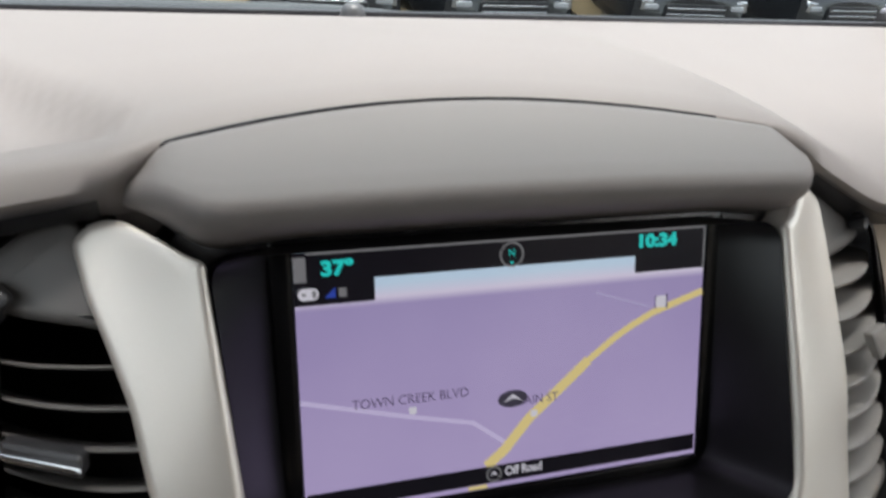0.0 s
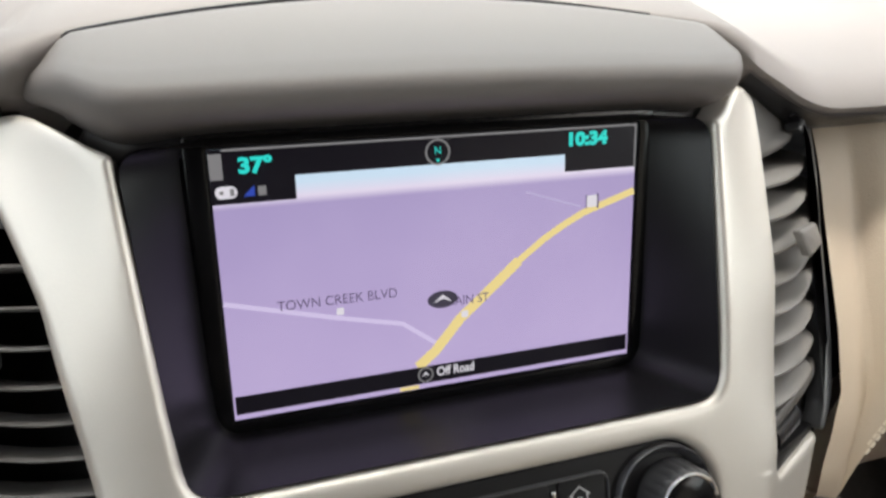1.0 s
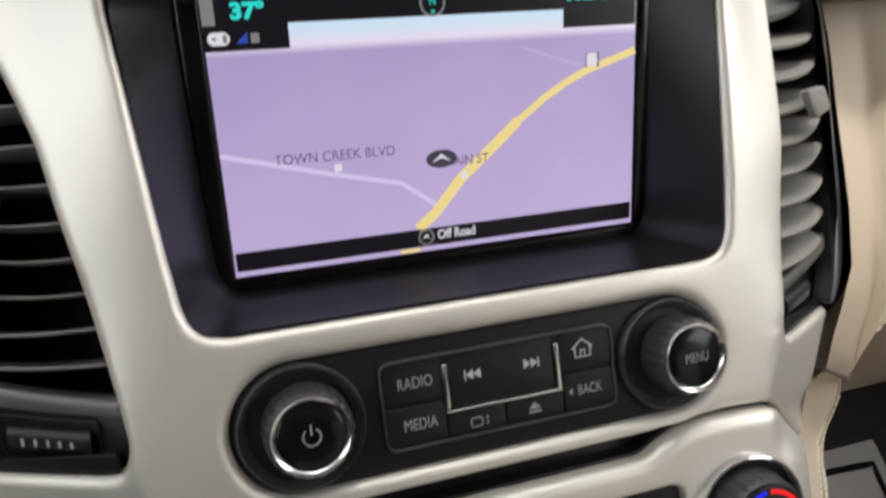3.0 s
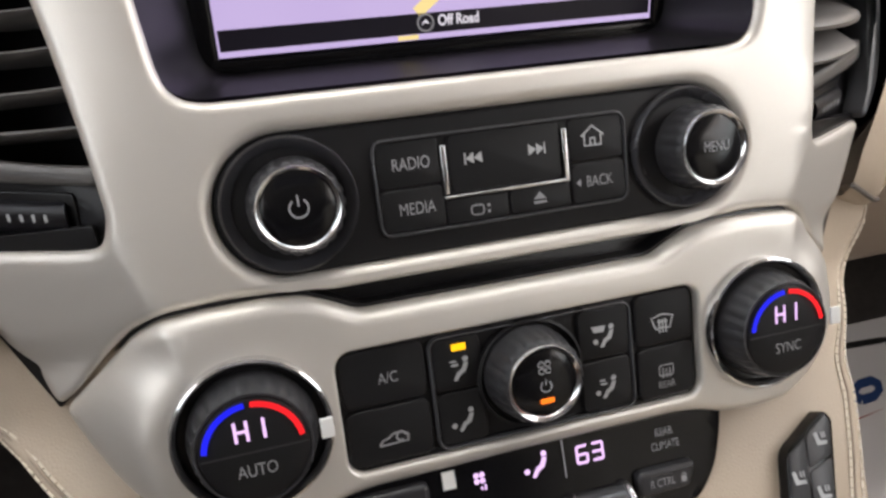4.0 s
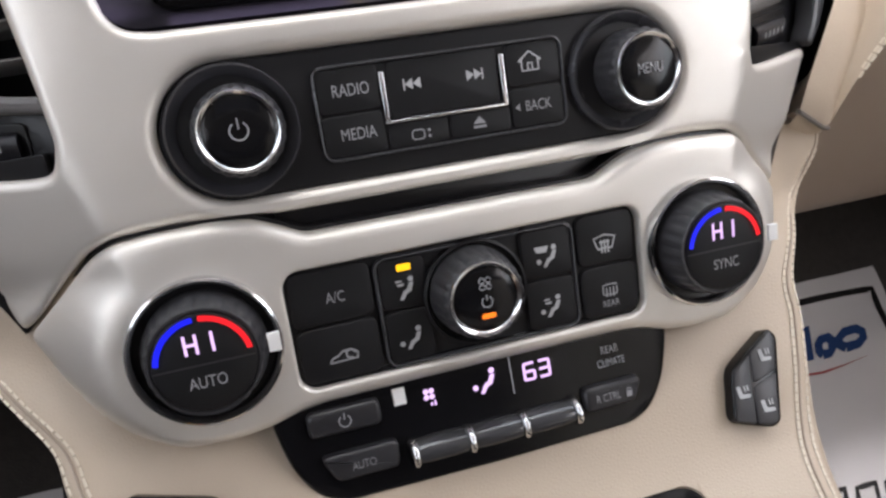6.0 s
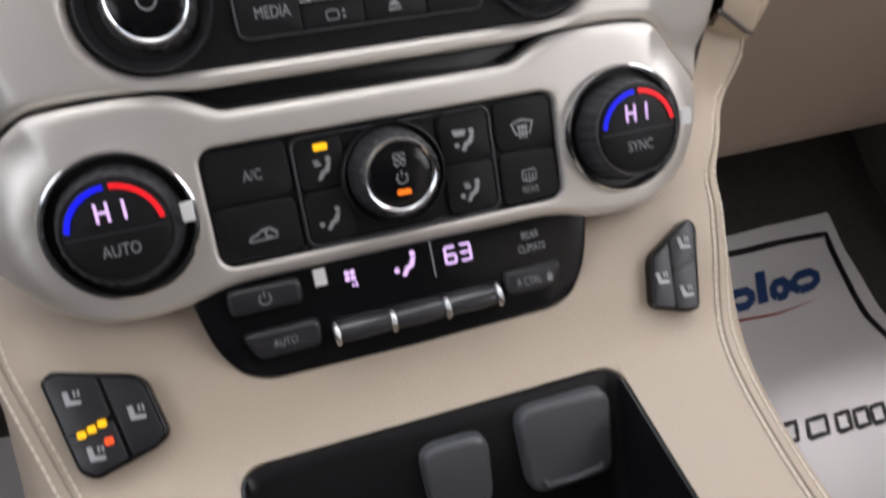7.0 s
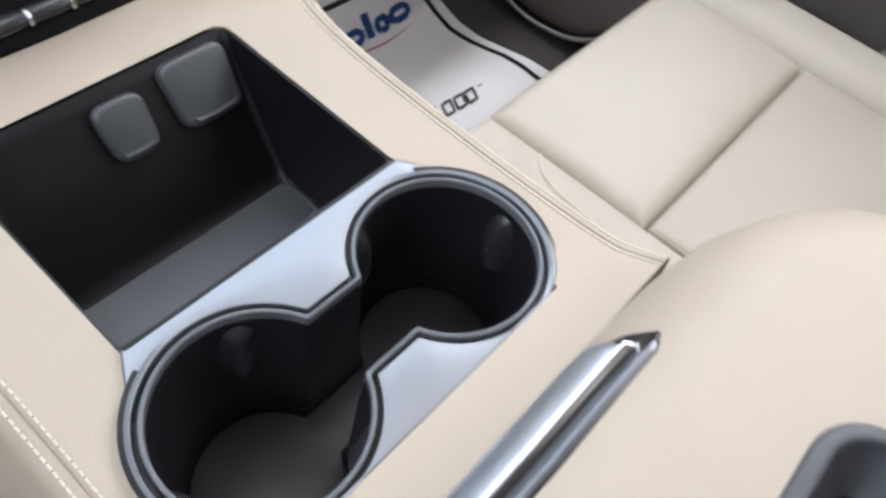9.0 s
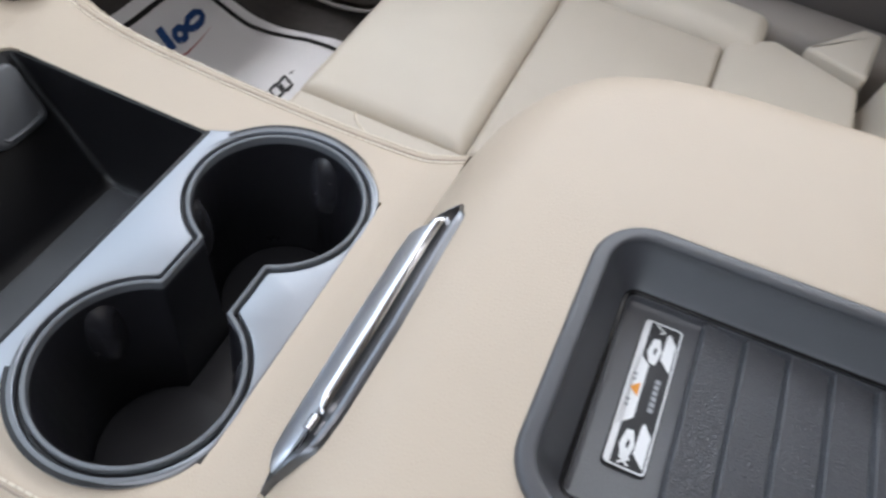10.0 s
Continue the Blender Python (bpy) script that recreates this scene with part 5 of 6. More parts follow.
# seat heater switches on the console's shoulders
def heater_switch(side, poly, split, lamps):
    sw = thing("seat_heater_switch", "black seat heater switch cluster" + (" with amber lamps lit" if lamps else ""), "switch", "seat heater switches")
    put = lambda u, w, d: slope(u, w, d + 0.0005 - 0.10 * max(0.0, abs(u) - 0.122))
    part("surround", slab(soften(poly, 0.005, 5), -0.010, 0.0034, 0.0014), GLOSS, sw, "black surround", put)
    for p in split:
        part("switch_key", slab(soften(p, 0.0014, 4), 0.0, 0.0038, 0.0005), KEYGREY, sw, "black key", put)
        cx, cy = sum(x for x, y in p) / len(p), sum(y for x, y in p) / len(p)
        part("seat_mark", flat([[(cx - 0.0028, cy - 0.0022), (cx + 0.0022, cy - 0.0026), (cx + 0.0026, cy - 0.0012), (cx - 0.0010, cy - 0.0006), (cx - 0.0016, cy + 0.0030), (cx - 0.0034, cy + 0.0028)],
                                 rect(cx + 0.0002, cy + 0.0002, cx + 0.0009, cy + 0.0026), rect(cx + 0.0016, cy + 0.0002, cx + 0.0023, cy + 0.0026)], 0.0041), ICON, sw, "", put)
    for (lu, lw, mat) in lamps:
        part("lamp", flat([rounded(lu - 0.0015, lw - 0.0013, lu + 0.0015, lw + 0.0013, 0.0005, 3)], 0.0043), mat, sw, "glowing lamp", put)
    return sw


heater_switch(1, [(0.1060, 0.0060), (0.1290, 0.0188), (0.1325, 0.0145), (0.1226, -0.0202), (0.1184, -0.0218), (0.1006, -0.0158)],
              [[(0.1066, 0.0050), (0.1157, 0.0101), (0.1106, -0.0184), (0.1016, -0.0152)], [(0.1163, 0.0104), (0.1285, 0.0172), (0.1305, 0.0138), (0.1266, 0.0010), (0.1142, -0.0022)], [(0.1139, -0.0034), (0.1262, -0.0003), (0.1214, -0.0194), (0.1182, -0.0206), (0.1112, -0.0185)]], ())
heater_switch(-1, [(-0.1372, 0.0140), (-0.1332, 0.0170), (-0.1057, 0.0092), (-0.1020, 0.0052), (-0.0977, -0.0147), (-0.1024, -0.0184), (-0.1246, -0.0242), (-0.1297, -0.0204)],
              [[(-0.1355, 0.0130), (-0.1325, 0.0150), (-0.1185, 0.0110), (-0.1160, -0.0030), (-0.1310, -0.0075)], [(-0.1306, -0.0095), (-0.1155, -0.0050), (-0.1128, -0.0195), (-0.1240, -0.0225), (-0.1282, -0.0190)], [(-0.1170, 0.0105), (-0.1062, 0.0075), (-0.1035, 0.0045), (-0.0995, -0.0140), (-0.1030, -0.0170), (-0.1112, -0.0190)]],
              ((-0.1262, -0.0075, AMBER), (-0.1226, -0.0064, AMBER), (-0.1190, -0.0053, AMBER), (-0.1178, -0.0118, REDLED)))

# ---- cup holders ----
cups = thing("cup_holder", "double cup holder with a brushed metal insert and dark rims", "cup holder")


def bridge_outline(radius, notch):
    """Two circles joined by a waist."""
    wy = notch
    a = math.degrees(math.asin(min(0.99, wy / radius)))
    right = [(0.0552 + x, -0.3630 + y) for x, y in arc(0, 0, radius, -(180 - a), 180 - a, 40)]
    left = [(-0.0552 + x, -0.3630 + y) for x, y in arc(0, 0, radius, a, 360 - a, 40)]
    return ccw(right + left)


DECK = 0.5535
plate_half = [(0.0785, -0.3065)] + [(0.0552 + x, -0.3630 + y) for x, y in arc(0, 0, 0.0516, 52, -48, 24)]
for k in range(1, 9):
    e = k / 8
    plate_half.append(((1 - e) ** 2 * 0.0897 + 2 * e * (1 - e) * 0.0827 + e * e * 0.0700, (1 - e) ** 2 * -0.4014 + 2 * e * (1 - e) * -0.4085 - e * e * 0.4112))
plate_outline = plate_half + [(-x, y) for x, y in reversed(plate_half)]
lip_hole = soften(bridge_outline(0.0475, 0.0208), 0.0012, 2)
part("insert", slab(dense(plate_outline, 0.006), DECK - 0.010, DECK, 0.0015, [lip_hole], 3, 0.0008), BRUSHED, cups, "brushed silver insert plate")
gap_in, lip_in = soften(bridge_outline(0.0452, 0.0190), 0.0012, 2), soften(bridge_outline(0.0428, 0.0168), 0.0012, 2)
part("dark_groove", slab(soften(bridge_outline(0.0480, 0.0213), 0.0012, 2), DECK - 0.012, DECK - 0.004, 0.0002, [gap_in], 2, 0.0002), BLACK, cups, "black groove")
part("rim", slab(gap_in, DECK - 0.012, DECK + 0.0006, 0.0011, [lip_in], 4, 0.0011), LIP, cups, "grey satin rim")
for s in (1, -1):
    groove = [(0.0519, 62 - 106 * k / 40) for k in range(41)] + [(0.0519 - 0.0022 * min(1.0, 4 * k / 40), -44 + 106 * k / 40) for k in range(1, 41)]
    part("edge_groove", flat([[(s * (0.0552 + r * math.cos(radians(a))), -0.3630 + r * math.sin(radians(a))) for r, a in groove]], DECK + 0.0006), RECESS, cups, "black groove")
for s in (1, -1):
    band = [(0.0498, 82 - 152 * k / 40) for k in range(41)] + [(0.0498 - 0.0020 * min(1.0, 5 * k / 40, 5 - 5 * k / 40), -70 + 152 * k / 40) for k in range(1, 40)]
    part("outer_band", flat([[(s * (0.0552 + r * math.cos(radians(a))), -0.3630 + r * math.sin(radians(a))) for r, a in band]], DECK + 0.0004), LIP, cups, "grey satin band")
part("front_edge", box(-0.0770, -0.3082, DECK - 0.010, 0.0770, -0.3058, DECK + 0.0004, 0.0006), RECESS, cups, "black front edge of the insert")
walls = []
for r, nt, z in ((0.0429, 0.0169, DECK - 0.002), (0.0425, 0.0165, DECK - 0.012), (0.0418, 0.0158, DECK - 0.03), (0.0405, 0.0150, DECK - 0.064), (0.0390, 0.0145, DECK - 0.0845), (0.0370, 0.0135, DECK - 0.0905)):
    walls.append([(x, y, z) for x, y in soften(bridge_outline(r, nt), 0.0012, 2)])
part("cup_well", loft(walls, True, False, True), BLACK, cups, "deep black wells", smooth=50)
for s in (-1, 1):
    for ang in (64, 184, 304):
        grip = []
        for j in range(13):
            h = -1 + j / 6
            fat = max(0.0, 1 - h * h) ** 0.5
            ring = []
            for k in range(15):
                e = -1 + k / 7
                turn = radians(ang + 13.0 * e * (0.35 + 0.65 * fat))
                r = 0.0430 - 0.0062 * fat * (1 - e * e) ** 1.2 + 0.05 * (-0.002 - 0.017 * (1 - h))
                ring.append((-s * (-0.0552 + r * math.cos(turn)), -0.3630 + r * math.sin(turn), DECK - 0.030 + 0.022 * h))
            grip.append(ring)
        part("spring_grip", loft(grip, close=False), GRIP, cups, "black spring grip in the wall of the well", smooth=70)
part("well_mat", slab(soften(bridge_outline(0.0365, 0.0130), 0.0012, 2), DECK - 0.0905, DECK - 0.0883, 0.0008), KEYGREY, cups, "black rubber mat")

# ---- armrest lid with a tray and a chrome handle ----
armrest = thing("armrest", "beige leather armrest lid with a grey tray", "armrest")
arm_half = [(0.0, -0.4385), (0.060, -0.4387), (0.100, -0.4400), (0.135, -0.4460), (0.165, -0.4600), (0.187, -0.4820), (0.201, -0.5120), (0.208, -0.5500), (0.212, -0.6500), (0.213, -0.95)]
arm_outline = ccw([(x, y) for x, y in arm_half] + [(-x, y) for x, y in reversed(arm_half[1:])])
arm_outline = dense(soften(arm_outline, 0.012, 4), 0.010)


def arm_top(y):
    return 0.6195 + 0.055 * (-0.50 - y) - 0.35 * max(0.0, y + 0.485) ** 1.0 * 0.35


tray_hole = rounded(-0.0625, -0.7600, 0.0625, -0.5212, 0.0200, 8)
bm = bmesh.new()
R = 0.045
levels = [(-0.006, -0.16), (-0.004, -0.09), (0.0, -0.062)] + [(R * (1 - math.cos(radians(a))), -R * 1.12 * (1 - math.sin(radians(a)))) for a in range(0, 91, 10)]
rings = [[bm.verts.new((x, y, arm_top(y) + d)) for x, y in (inset(arm_outline, e) if e else arm_outline)] for e, d in levels]
for a, b in zip(rings, rings[1:]):
    bridge(bm, a, b)
hole = [bm.verts.new((x, y, arm_top(y) - 0.0)) for x, y in dense(ccw(tray_hole), 0.006)]
edges = [bm.edges.get((rings[-1][i - 1], rings[-1][i])) for i in range(len(rings[-1]))] + [bm.edges.new((hole[i - 1], hole[i])) for i in range(len(hole))]
bmesh.ops.triangle_fill(bm, use_beauty=True, edges=edges)
part("lid", bm, LEATHER, armrest, "padded beige leather lid", smooth=60)


def tray_place(u, w, d):
    return Vector((u, w, arm_top(w) + d))


part("tray_rim", slab(dense(inset(ccw(tray_hole), -0.0045), 0.006), -0.006, 0.0028, 0.0024, [dense(inset(ccw(tray_hole), 0.0030), 0.006)], 4, 0.0024), BINGREY, armrest, "slate grey tray rim", tray_place, 60)
tray_rings = [[(x, y, d) for x, y in inset(dense(ccw(tray_hole), 0.006), e)] for e, d in ((0.0030, 0.0004), (0.0045, -0.003), (0.0130, -0.0150), (0.0145, -0.0172), (0.0165, -0.0178), (0.0172, -0.0208), (0.0190, -0.0216))]
part("tray", loft(tray_rings, True, False, True), BINGREY, armrest, "slate grey tray", tray_place, 40)
groove = dense(ccw(tray_hole), 0.006)
part("tray_step", slab(inset(groove, 0.0136), -0.0190, -0.0166, 0.0008, [inset(groove, 0.0162)], 3, 0.0008), GLOSS, armrest, "gloss black step round the tray floor", tray_place, 60)
for k in range(10):
    y1 = -0.5690 - 0.0171 * k
    sec = [(-0.0002, -0.0212), (-0.0008, -0.0180), (-0.0014, -0.0175), (-0.0026, -0.0177), (-0.0170, -0.0208), (-0.0178, -0.0216)]
    part("ridge", loft([[(x, y1 + dy, d) for dy, d in sec] for x in (-0.0450, -0.0210, 0, 0.0210, 0.0455)], close=False), RIDGE, armrest, "", tray_place, 20)
def label_place(u, w, d):
    return tray_place(u + 0.005, w + 0.0055, d)


lab = part("warning_label", slab(rounded(-0.0335, -0.5690, 0.0345, -0.5525, 0.0022, 4), -0.0215, -0.0208, 0.0002), MATLINE, armrest, "black and white warning label", label_place)
LD = -0.0205
part("label_border", slab(rounded(-0.0330, -0.5685, 0.0340, -0.5530, 0.0020, 4), -0.0210, LD, 0.0001, [rounded(-0.0323, -0.5678, 0.0333, -0.5537, 0.0016, 4)], 1, 0.0001), WHITEINK, lab, "", label_place)
part("label_panel", flat([[(-0.0170, -0.5538), (-0.0120, -0.5592), (0.0125, -0.5592), (0.0175, -0.5538)], rect(-0.0323, -0.5556, 0.0333, -0.5537)], LD), WHITEINK, lab, "", label_place)
part("label_triangle", flat([[(-0.0030, -0.5582), (0.0036, -0.5582), (0.0003, -0.5546)]], LD + 0.0002), AMBERINK, lab, "orange warning triangle", label_place)
for s in (-1, 1):
    c = 0.0215 * s
    part("label_picture", flat([[(c - 0.0095, -0.5672), (c + 0.0040, -0.5672), (c + 0.0088, -0.5640), (c + 0.0078, -0.5630), (c - 0.0045, -0.5626)], [(c - 0.0080, -0.5612), (c - 0.0012, -0.5624), (c + 0.0046, -0.5608), (c + 0.0040, -0.5582), (c - 0.0026, -0.5570), (c - 0.0078, -0.5586)]], LD), WHITEINK, lab, "", label_place)
    part("label_shade", flat([[(c - 0.0040, -0.5602), (c - 0.0008, -0.5606), (c + 0.0006, -0.5598), (c - 0.0024, -0.5592)]], LD + 0.0002), MATLINE, lab, "", label_place)
part("label_mark", strokes([[(-0.0315, -0.5620), (-0.0285, -0.5580)], [(-0.0285, -0.5620), (-0.0315, -0.5580)], [(0.0290, -0.5600), (0.0302, -0.5618), (0.0325, -0.5578)]], 0.0009, LD), WHITEINK, lab, "", label_place)
part("label_bars", flat([rect(-0.0085 + 0.0024 * k, -0.5560, -0.0069 + 0.0024 * k, -0.5546) for k in (0, 1, 5, 6)] + [rect(-0.0075 + 0.0026 * k, -0.5652, -0.0055 + 0.0026 * k, -0.5632) for k in range(6)], LD + 0.0001), INK, lab, "", label_place)


HANDLE_LOW = [(-0.0885, -0.0030), (-0.0760, -0.0045), (-0.0660, -0.0085), (-0.0225, -0.0105), (0.0250, -0.0095), (0.0380, -0.0060), (0.0460, 0.0040), (0.0522, 0.0165)]
HANDLE_HIGH = [(-0.0885, -0.0030), (-0.0806, 0.0069), (-0.0720, 0.0165), (-0.0580, 0.0195), (-0.0190, 0.0214), (0.0280, 0.0212), (0.0440, 0.0214), (0.0522, 0.0185)]


def along(line, x):
    """Height of a broken line at x, its corners eased."""
    total = 0.0
    for q in (-0.003, -0.0015, 0.0, 0.0015, 0.003):
        c = min(max(x + q, line[0][0]), line[-1][0])
        for (x0, y0), (x1, y1) in zip(line, line[1:]):
            if c <= x1:
                total += y0 + (y1 - y0) * (c - x0) / (x1 - x0)
                break
    return total / 5


def handle_strip(profile, t0=0.0, t1=1.0):
    """A strip along the handle; profile: (share of its width, height over the leather)."""
    rings = []
    across, out = Vector((0, -0.702, 0.712)), Vector((0, 0.712, 0.702))
    mid_f = (profile[0][0] + profile[-1][0]) / 2
    for k in range(73):
        q = k / 72
        x = -0.0885 + 0.1407 * (t0 + (t1 - t0) * q)
        low, high = along(HANDLE_LOW, x), along(HANDLE_HIGH, x)
        close = min(1.0, (q + 0.001) / 0.06, (1.001 - q) / 0.04) ** 0.5
        ring = []
        for f, d in profile:
            a = low + (high - low) * (mid_f + (f - mid_f) * close)
            ring.append(Vector((x, -0.4490, 0.5925)) + across * a + out * (d * (0.4 + 0.6 * close) + 0.0026 - (a - 0.0125) ** 2 / 0.104))
        rings.append(ring)
    return loft(rings, close=False)


part("handle_rim", handle_strip([(0.0, -0.004), (0.03, 0.0012), (0.07, 0.0024), (0.13, 0.0022), (0.30, 0.0022), (0.50, 0.0022), (0.70, 0.0022), (0.86, 0.0022), (0.93, 0.0026), (0.98, 0.0010), (1.0, -0.004)]), RIMGREY, armrest, "grey metal rim", smooth=70)
part("handle_recess", handle_strip([(0.40, 0.0025), (0.5, 0.0026), (0.6, 0.0026), (0.70, 0.0025)], 0.08, 0.95), GLOSS, armrest, "black recess of the handle")
part("handle", handle_strip([(0.07, 0.0026), (0.08, 0.0050), (0.11, 0.0058), (0.22, 0.0056), (0.36, 0.0052), (0.50, 0.0045), (0.59, 0.0036), (0.60, 0.0026)], 0.05, 0.92), SATIN, armrest, "satin chrome handle blade", smooth=50)
part("handle_edge", handle_strip([(0.64, 0.0026), (0.648, 0.0054), (0.665, 0.0062), (0.725, 0.0056), (0.745, 0.0050), (0.752, 0.0026)], 0.21, 0.93), CHROME, armrest, "polished chrome handle edge", smooth=70)
part("handle_tip", handle_strip([(0.64, 0.0026), (0.648, 0.0050), (0.67, 0.0056), (0.735, 0.0050), (0.75, 0.0026)], 0.155, 0.20), CHROME, armrest, "polished chrome tip of the handle edge", smooth=70)

# ---- passenger seat ----
seat = thing("passenger_seat", "beige leather passenger seat with stitched panels", "car seat")


def cushion(x0, y0, x1, y1, z, r=0.016, sink=0.10, crown=0.010, lean=0.0):
    """A padded panel with a pillowed top and rounded seams."""
    cx = (x0 + x1) / 2
    ease = [0, 0.06, 0.16, 0.3, 0.5, 0.75, 1.0]

    def lines(a, b):
        k = min(r, (b - a) * 0.45)
        inner = [a + k + (b - a - 2 * k) * t / 10 for t in range(1, 10)]
        return [a + k * e for e in ease] + inner + [b - k * e for e in reversed(ease)]

    def drop(v, a, b):
        k = min(r, (b - a) * 0.45)
        e = min(v - a, b - v)
        return 0.0 if e >= k else k - math.sqrt(max(0.0, k * k - (k - e) ** 2))

    gx, gy = lines(x0, x1), lines(y0, y1)
    bm = bmesh.new()
    grid = []
    for y in gy:
        row = []
        for x in gx:
            p, q = (2 * (x - cx) / (x1 - x0)) ** 2, ((2 * y - y0 - y1) / (y1 - y0)) ** 2
            row.append(bm.verts.new((x, y, z - min(r, math.hypot(drop(x, x0, x1), drop(y, y0, y1))) + crown * (1 - p) * (1 - q) + lean * (x - cx))))
        grid.append(row)
    for a, b in zip(grid, grid[1:]):
        for k in range(1, len(a)):
            bm.faces.new((a[k - 1], a[k], b[k], b[k - 1]))
    edge = grid[0] + [row[-1] for row in grid[1:]] + grid[-1][-2::-1] + [row[0] for row in grid[-2:0:-1]]
    low = [bm.verts.new((v.co.x, v.co.y, z - sink)) for v in edge]
    bridge(bm, edge, low)
    return bm


part("front_cushion", cushion(0.2655, -0.3995, 0.5500, -0.2450, 0.424, 0.015, 0.16, 0.012), SEATHIDE, seat, "beige leather panel", smooth=80)
part("middle_cushion", cushion(0.2655, -0.5675, 0.5440, -0.4005, 0.424, 0.008, 0.16, 0.008), PERFORATED, seat, "perforated beige leather panel", smooth=80)
part("rear_cushion", refine(slab(dense(soften([(0.2655, -0.5690), (0.2655, -0.7035), (0.5500, -0.7035), (0.5855, -0.6135), (0.5510, -0.5690)], 0.008, 5), 0.02), 0.264, 0.4255, 0.009, seg=5), 0.03), SEATHIDE, seat, "beige leather panel", smooth=80)
part("side_bolster", cushion(0.2100, -0.7400, 0.2645, -0.2480, 0.424, 0.008, 0.16, 0.006, -0.02), SEATHIDE, seat, "beige leather bolster", smooth=80)
part("side_bolster", cushion(0.5460, -0.6060, 0.6180, -0.2500, 0.432, 0.022, 0.16, 0.006, 0.10), SEATHIDE, seat, "beige leather bolster", smooth=80)
part("seat_base", box(0.228, -0.72, 0.19, 0.605, -0.28, 0.30, 0.02), DOORSKIN, seat, "dark seat base")
back = [[(x, y, z) for x, y in rounded(0.235 + 0.02 * k, -0.86 - 0.10 * k, 0.60 - 0.02 * k, -0.715 - 0.10 * k, 0.04, 6)] for k, z in ((0, 0.36), (0.2, 0.55), (0.5, 0.75), (0.8, 0.95), (1.0, 1.02))]
part("backrest", loft(back, True, True, True), SEATHIDE, seat, "beige leather backrest", smooth=70)
def bolster_top(x, y):
    p, q = ((x - 0.23725) / 0.02725) ** 2, ((2 * y + 0.988) / 0.492) ** 2
    return 0.424 + 0.006 * (1 - p) * (1 - q)


curve = [(0.2600, -0.3035), (0.2540, -0.3070), (0.2473, -0.3122), (0.2420, -0.3200), (0.2381, -0.3298), (0.2351, -0.3450), (0.2335, -0.3600), (0.2327, -0.3750)]
part("bolster_stitching", tube([(x, y, bolster_top(x, y) + 0.0002) for x, y in curve], 0.0009), THREAD, seat, "cream stitching")
part("bolster_seam", tube([(x - 0.0022, y - 0.0008, bolster_top(x, y) - 0.0001) for x, y in curve], 0.0008), SEATHIDE, seat, "leather seam")
part("side_trim", slab(dense(soften([(0.580, -0.642), (0.653, -0.698), (0.650, -0.718), (0.560, -0.706)], 0.006, 5), 0.02), 0.36, 0.431, 0.005, seg=4), SEATHIDE, seat, "beige hinge cover")
part("side_shield", box(0.622, -0.86, 0.19, 0.696, -0.44, 0.418, 0.022), SHIELD, seat, "taupe side shield")

# ---- floor mats ----
def floor_height(y):
    for (a, za), (b, zb) in zip(floor_profile, floor_profile[1:]):
        if a <= y <= b:
            return za + (zb - za) * (y - a) / (b - a)
    return 0.185


def on_floor(u, w, d):
    n = noise.noise(Vector((u * 9, w * 9, 0.3))) * 0.007 + noise.noise(Vector((u * 24, w * 24, 1.7))) * 0.0015 + 0.001
    return Vector((u, w, floor_height(w) + 0.006 + max(0, n) + d))


def wavy(poly, d):
    """A print that follows the sheet."""
    bm = bmesh.new()
    bm.faces.new([bm.verts.new((x, y, d)) for x, y in dense(poly, 0.010)])
    bmesh.ops.triangulate(bm, faces=bm.faces[:])
    return bm


passenger_mat = thing("floor_mat", "grey-white printed paper floor mat with a black border", "floor mat", "paper floor mats")
bm = bmesh.new()
nx, ny = 44, 46
grid = [[bm.verts.new((0.17 + 0.46 * i / nx, -0.30 + 0.447 * j / ny, 0)) for i in range(nx + 1)] for j in range(ny + 1)]


def right_edge(y):
    pts = [(-0.30, 0.604), (-0.150, 0.606), (-0.100, 0.604), (-0.060, 0.592), (-0.025, 0.583), (0.010, 0.583), (0.040, 0.587), (0.10, 0.602), (0.140, 0.610), (0.168, 0.610)]
    for (a, xa), (b, xb) in zip(pts, pts[1:]):
        if a <= y <= b:
            return xa + (xb - xa) * (y - a) / (b - a)
    return 0.60


for row in grid:
    for i, v in enumerate(row):
        v.co.x = 0.17 + (right_edge(v.co.y) - 0.17) * i / nx
for j in range(ny):
    for i in range(nx):
        bm.faces.new((grid[j][i], grid[j][i + 1], grid[j + 1][i + 1], grid[j + 1][i]))
part("paper_sheet", bm, PAPER, passenger_mat, "grey-white paper", on_floor, 70)
border = [(0.20, 0.136), (0.30, 0.132), (0.40, 0.128), (0.50, 0.1250), (0.591, 0.1215), (0.584, 0.098), (0.573, 0.065), (0.566, 0.040), (0.562, 0.010), (0.5650, -0.020), (0.5720, -0.050), (0.5790, -0.070), (0.5830, -0.100), (0.5820, -0.148), (0.5800, -0.22)]
part("border_line", strokes([dense(border + border[-2:0:-1], 0.01)[: len(dense(border, 0.01)) - 2]], 0.0072, 0.0010), MATLINE, passenger_mat, "black printed border", on_floor)
SLANT = 0.55


def printed(lines, width, mat, label):
    """Bold slanted strokes printed on the sheet."""
    bm = strokes([dense(line, 0.006)[: len(dense(line, 0.006)) - max(1, int((Vector(line[-1]) - Vector(line[0])).length / 0.006))] + [line[-1]] for line in lines], width, 0.0012)
    for v in bm.verts:
        v.co.x += SLANT * v.co.y
    return part("printed_shape", bm, mat, passenger_mat, label, on_floor)


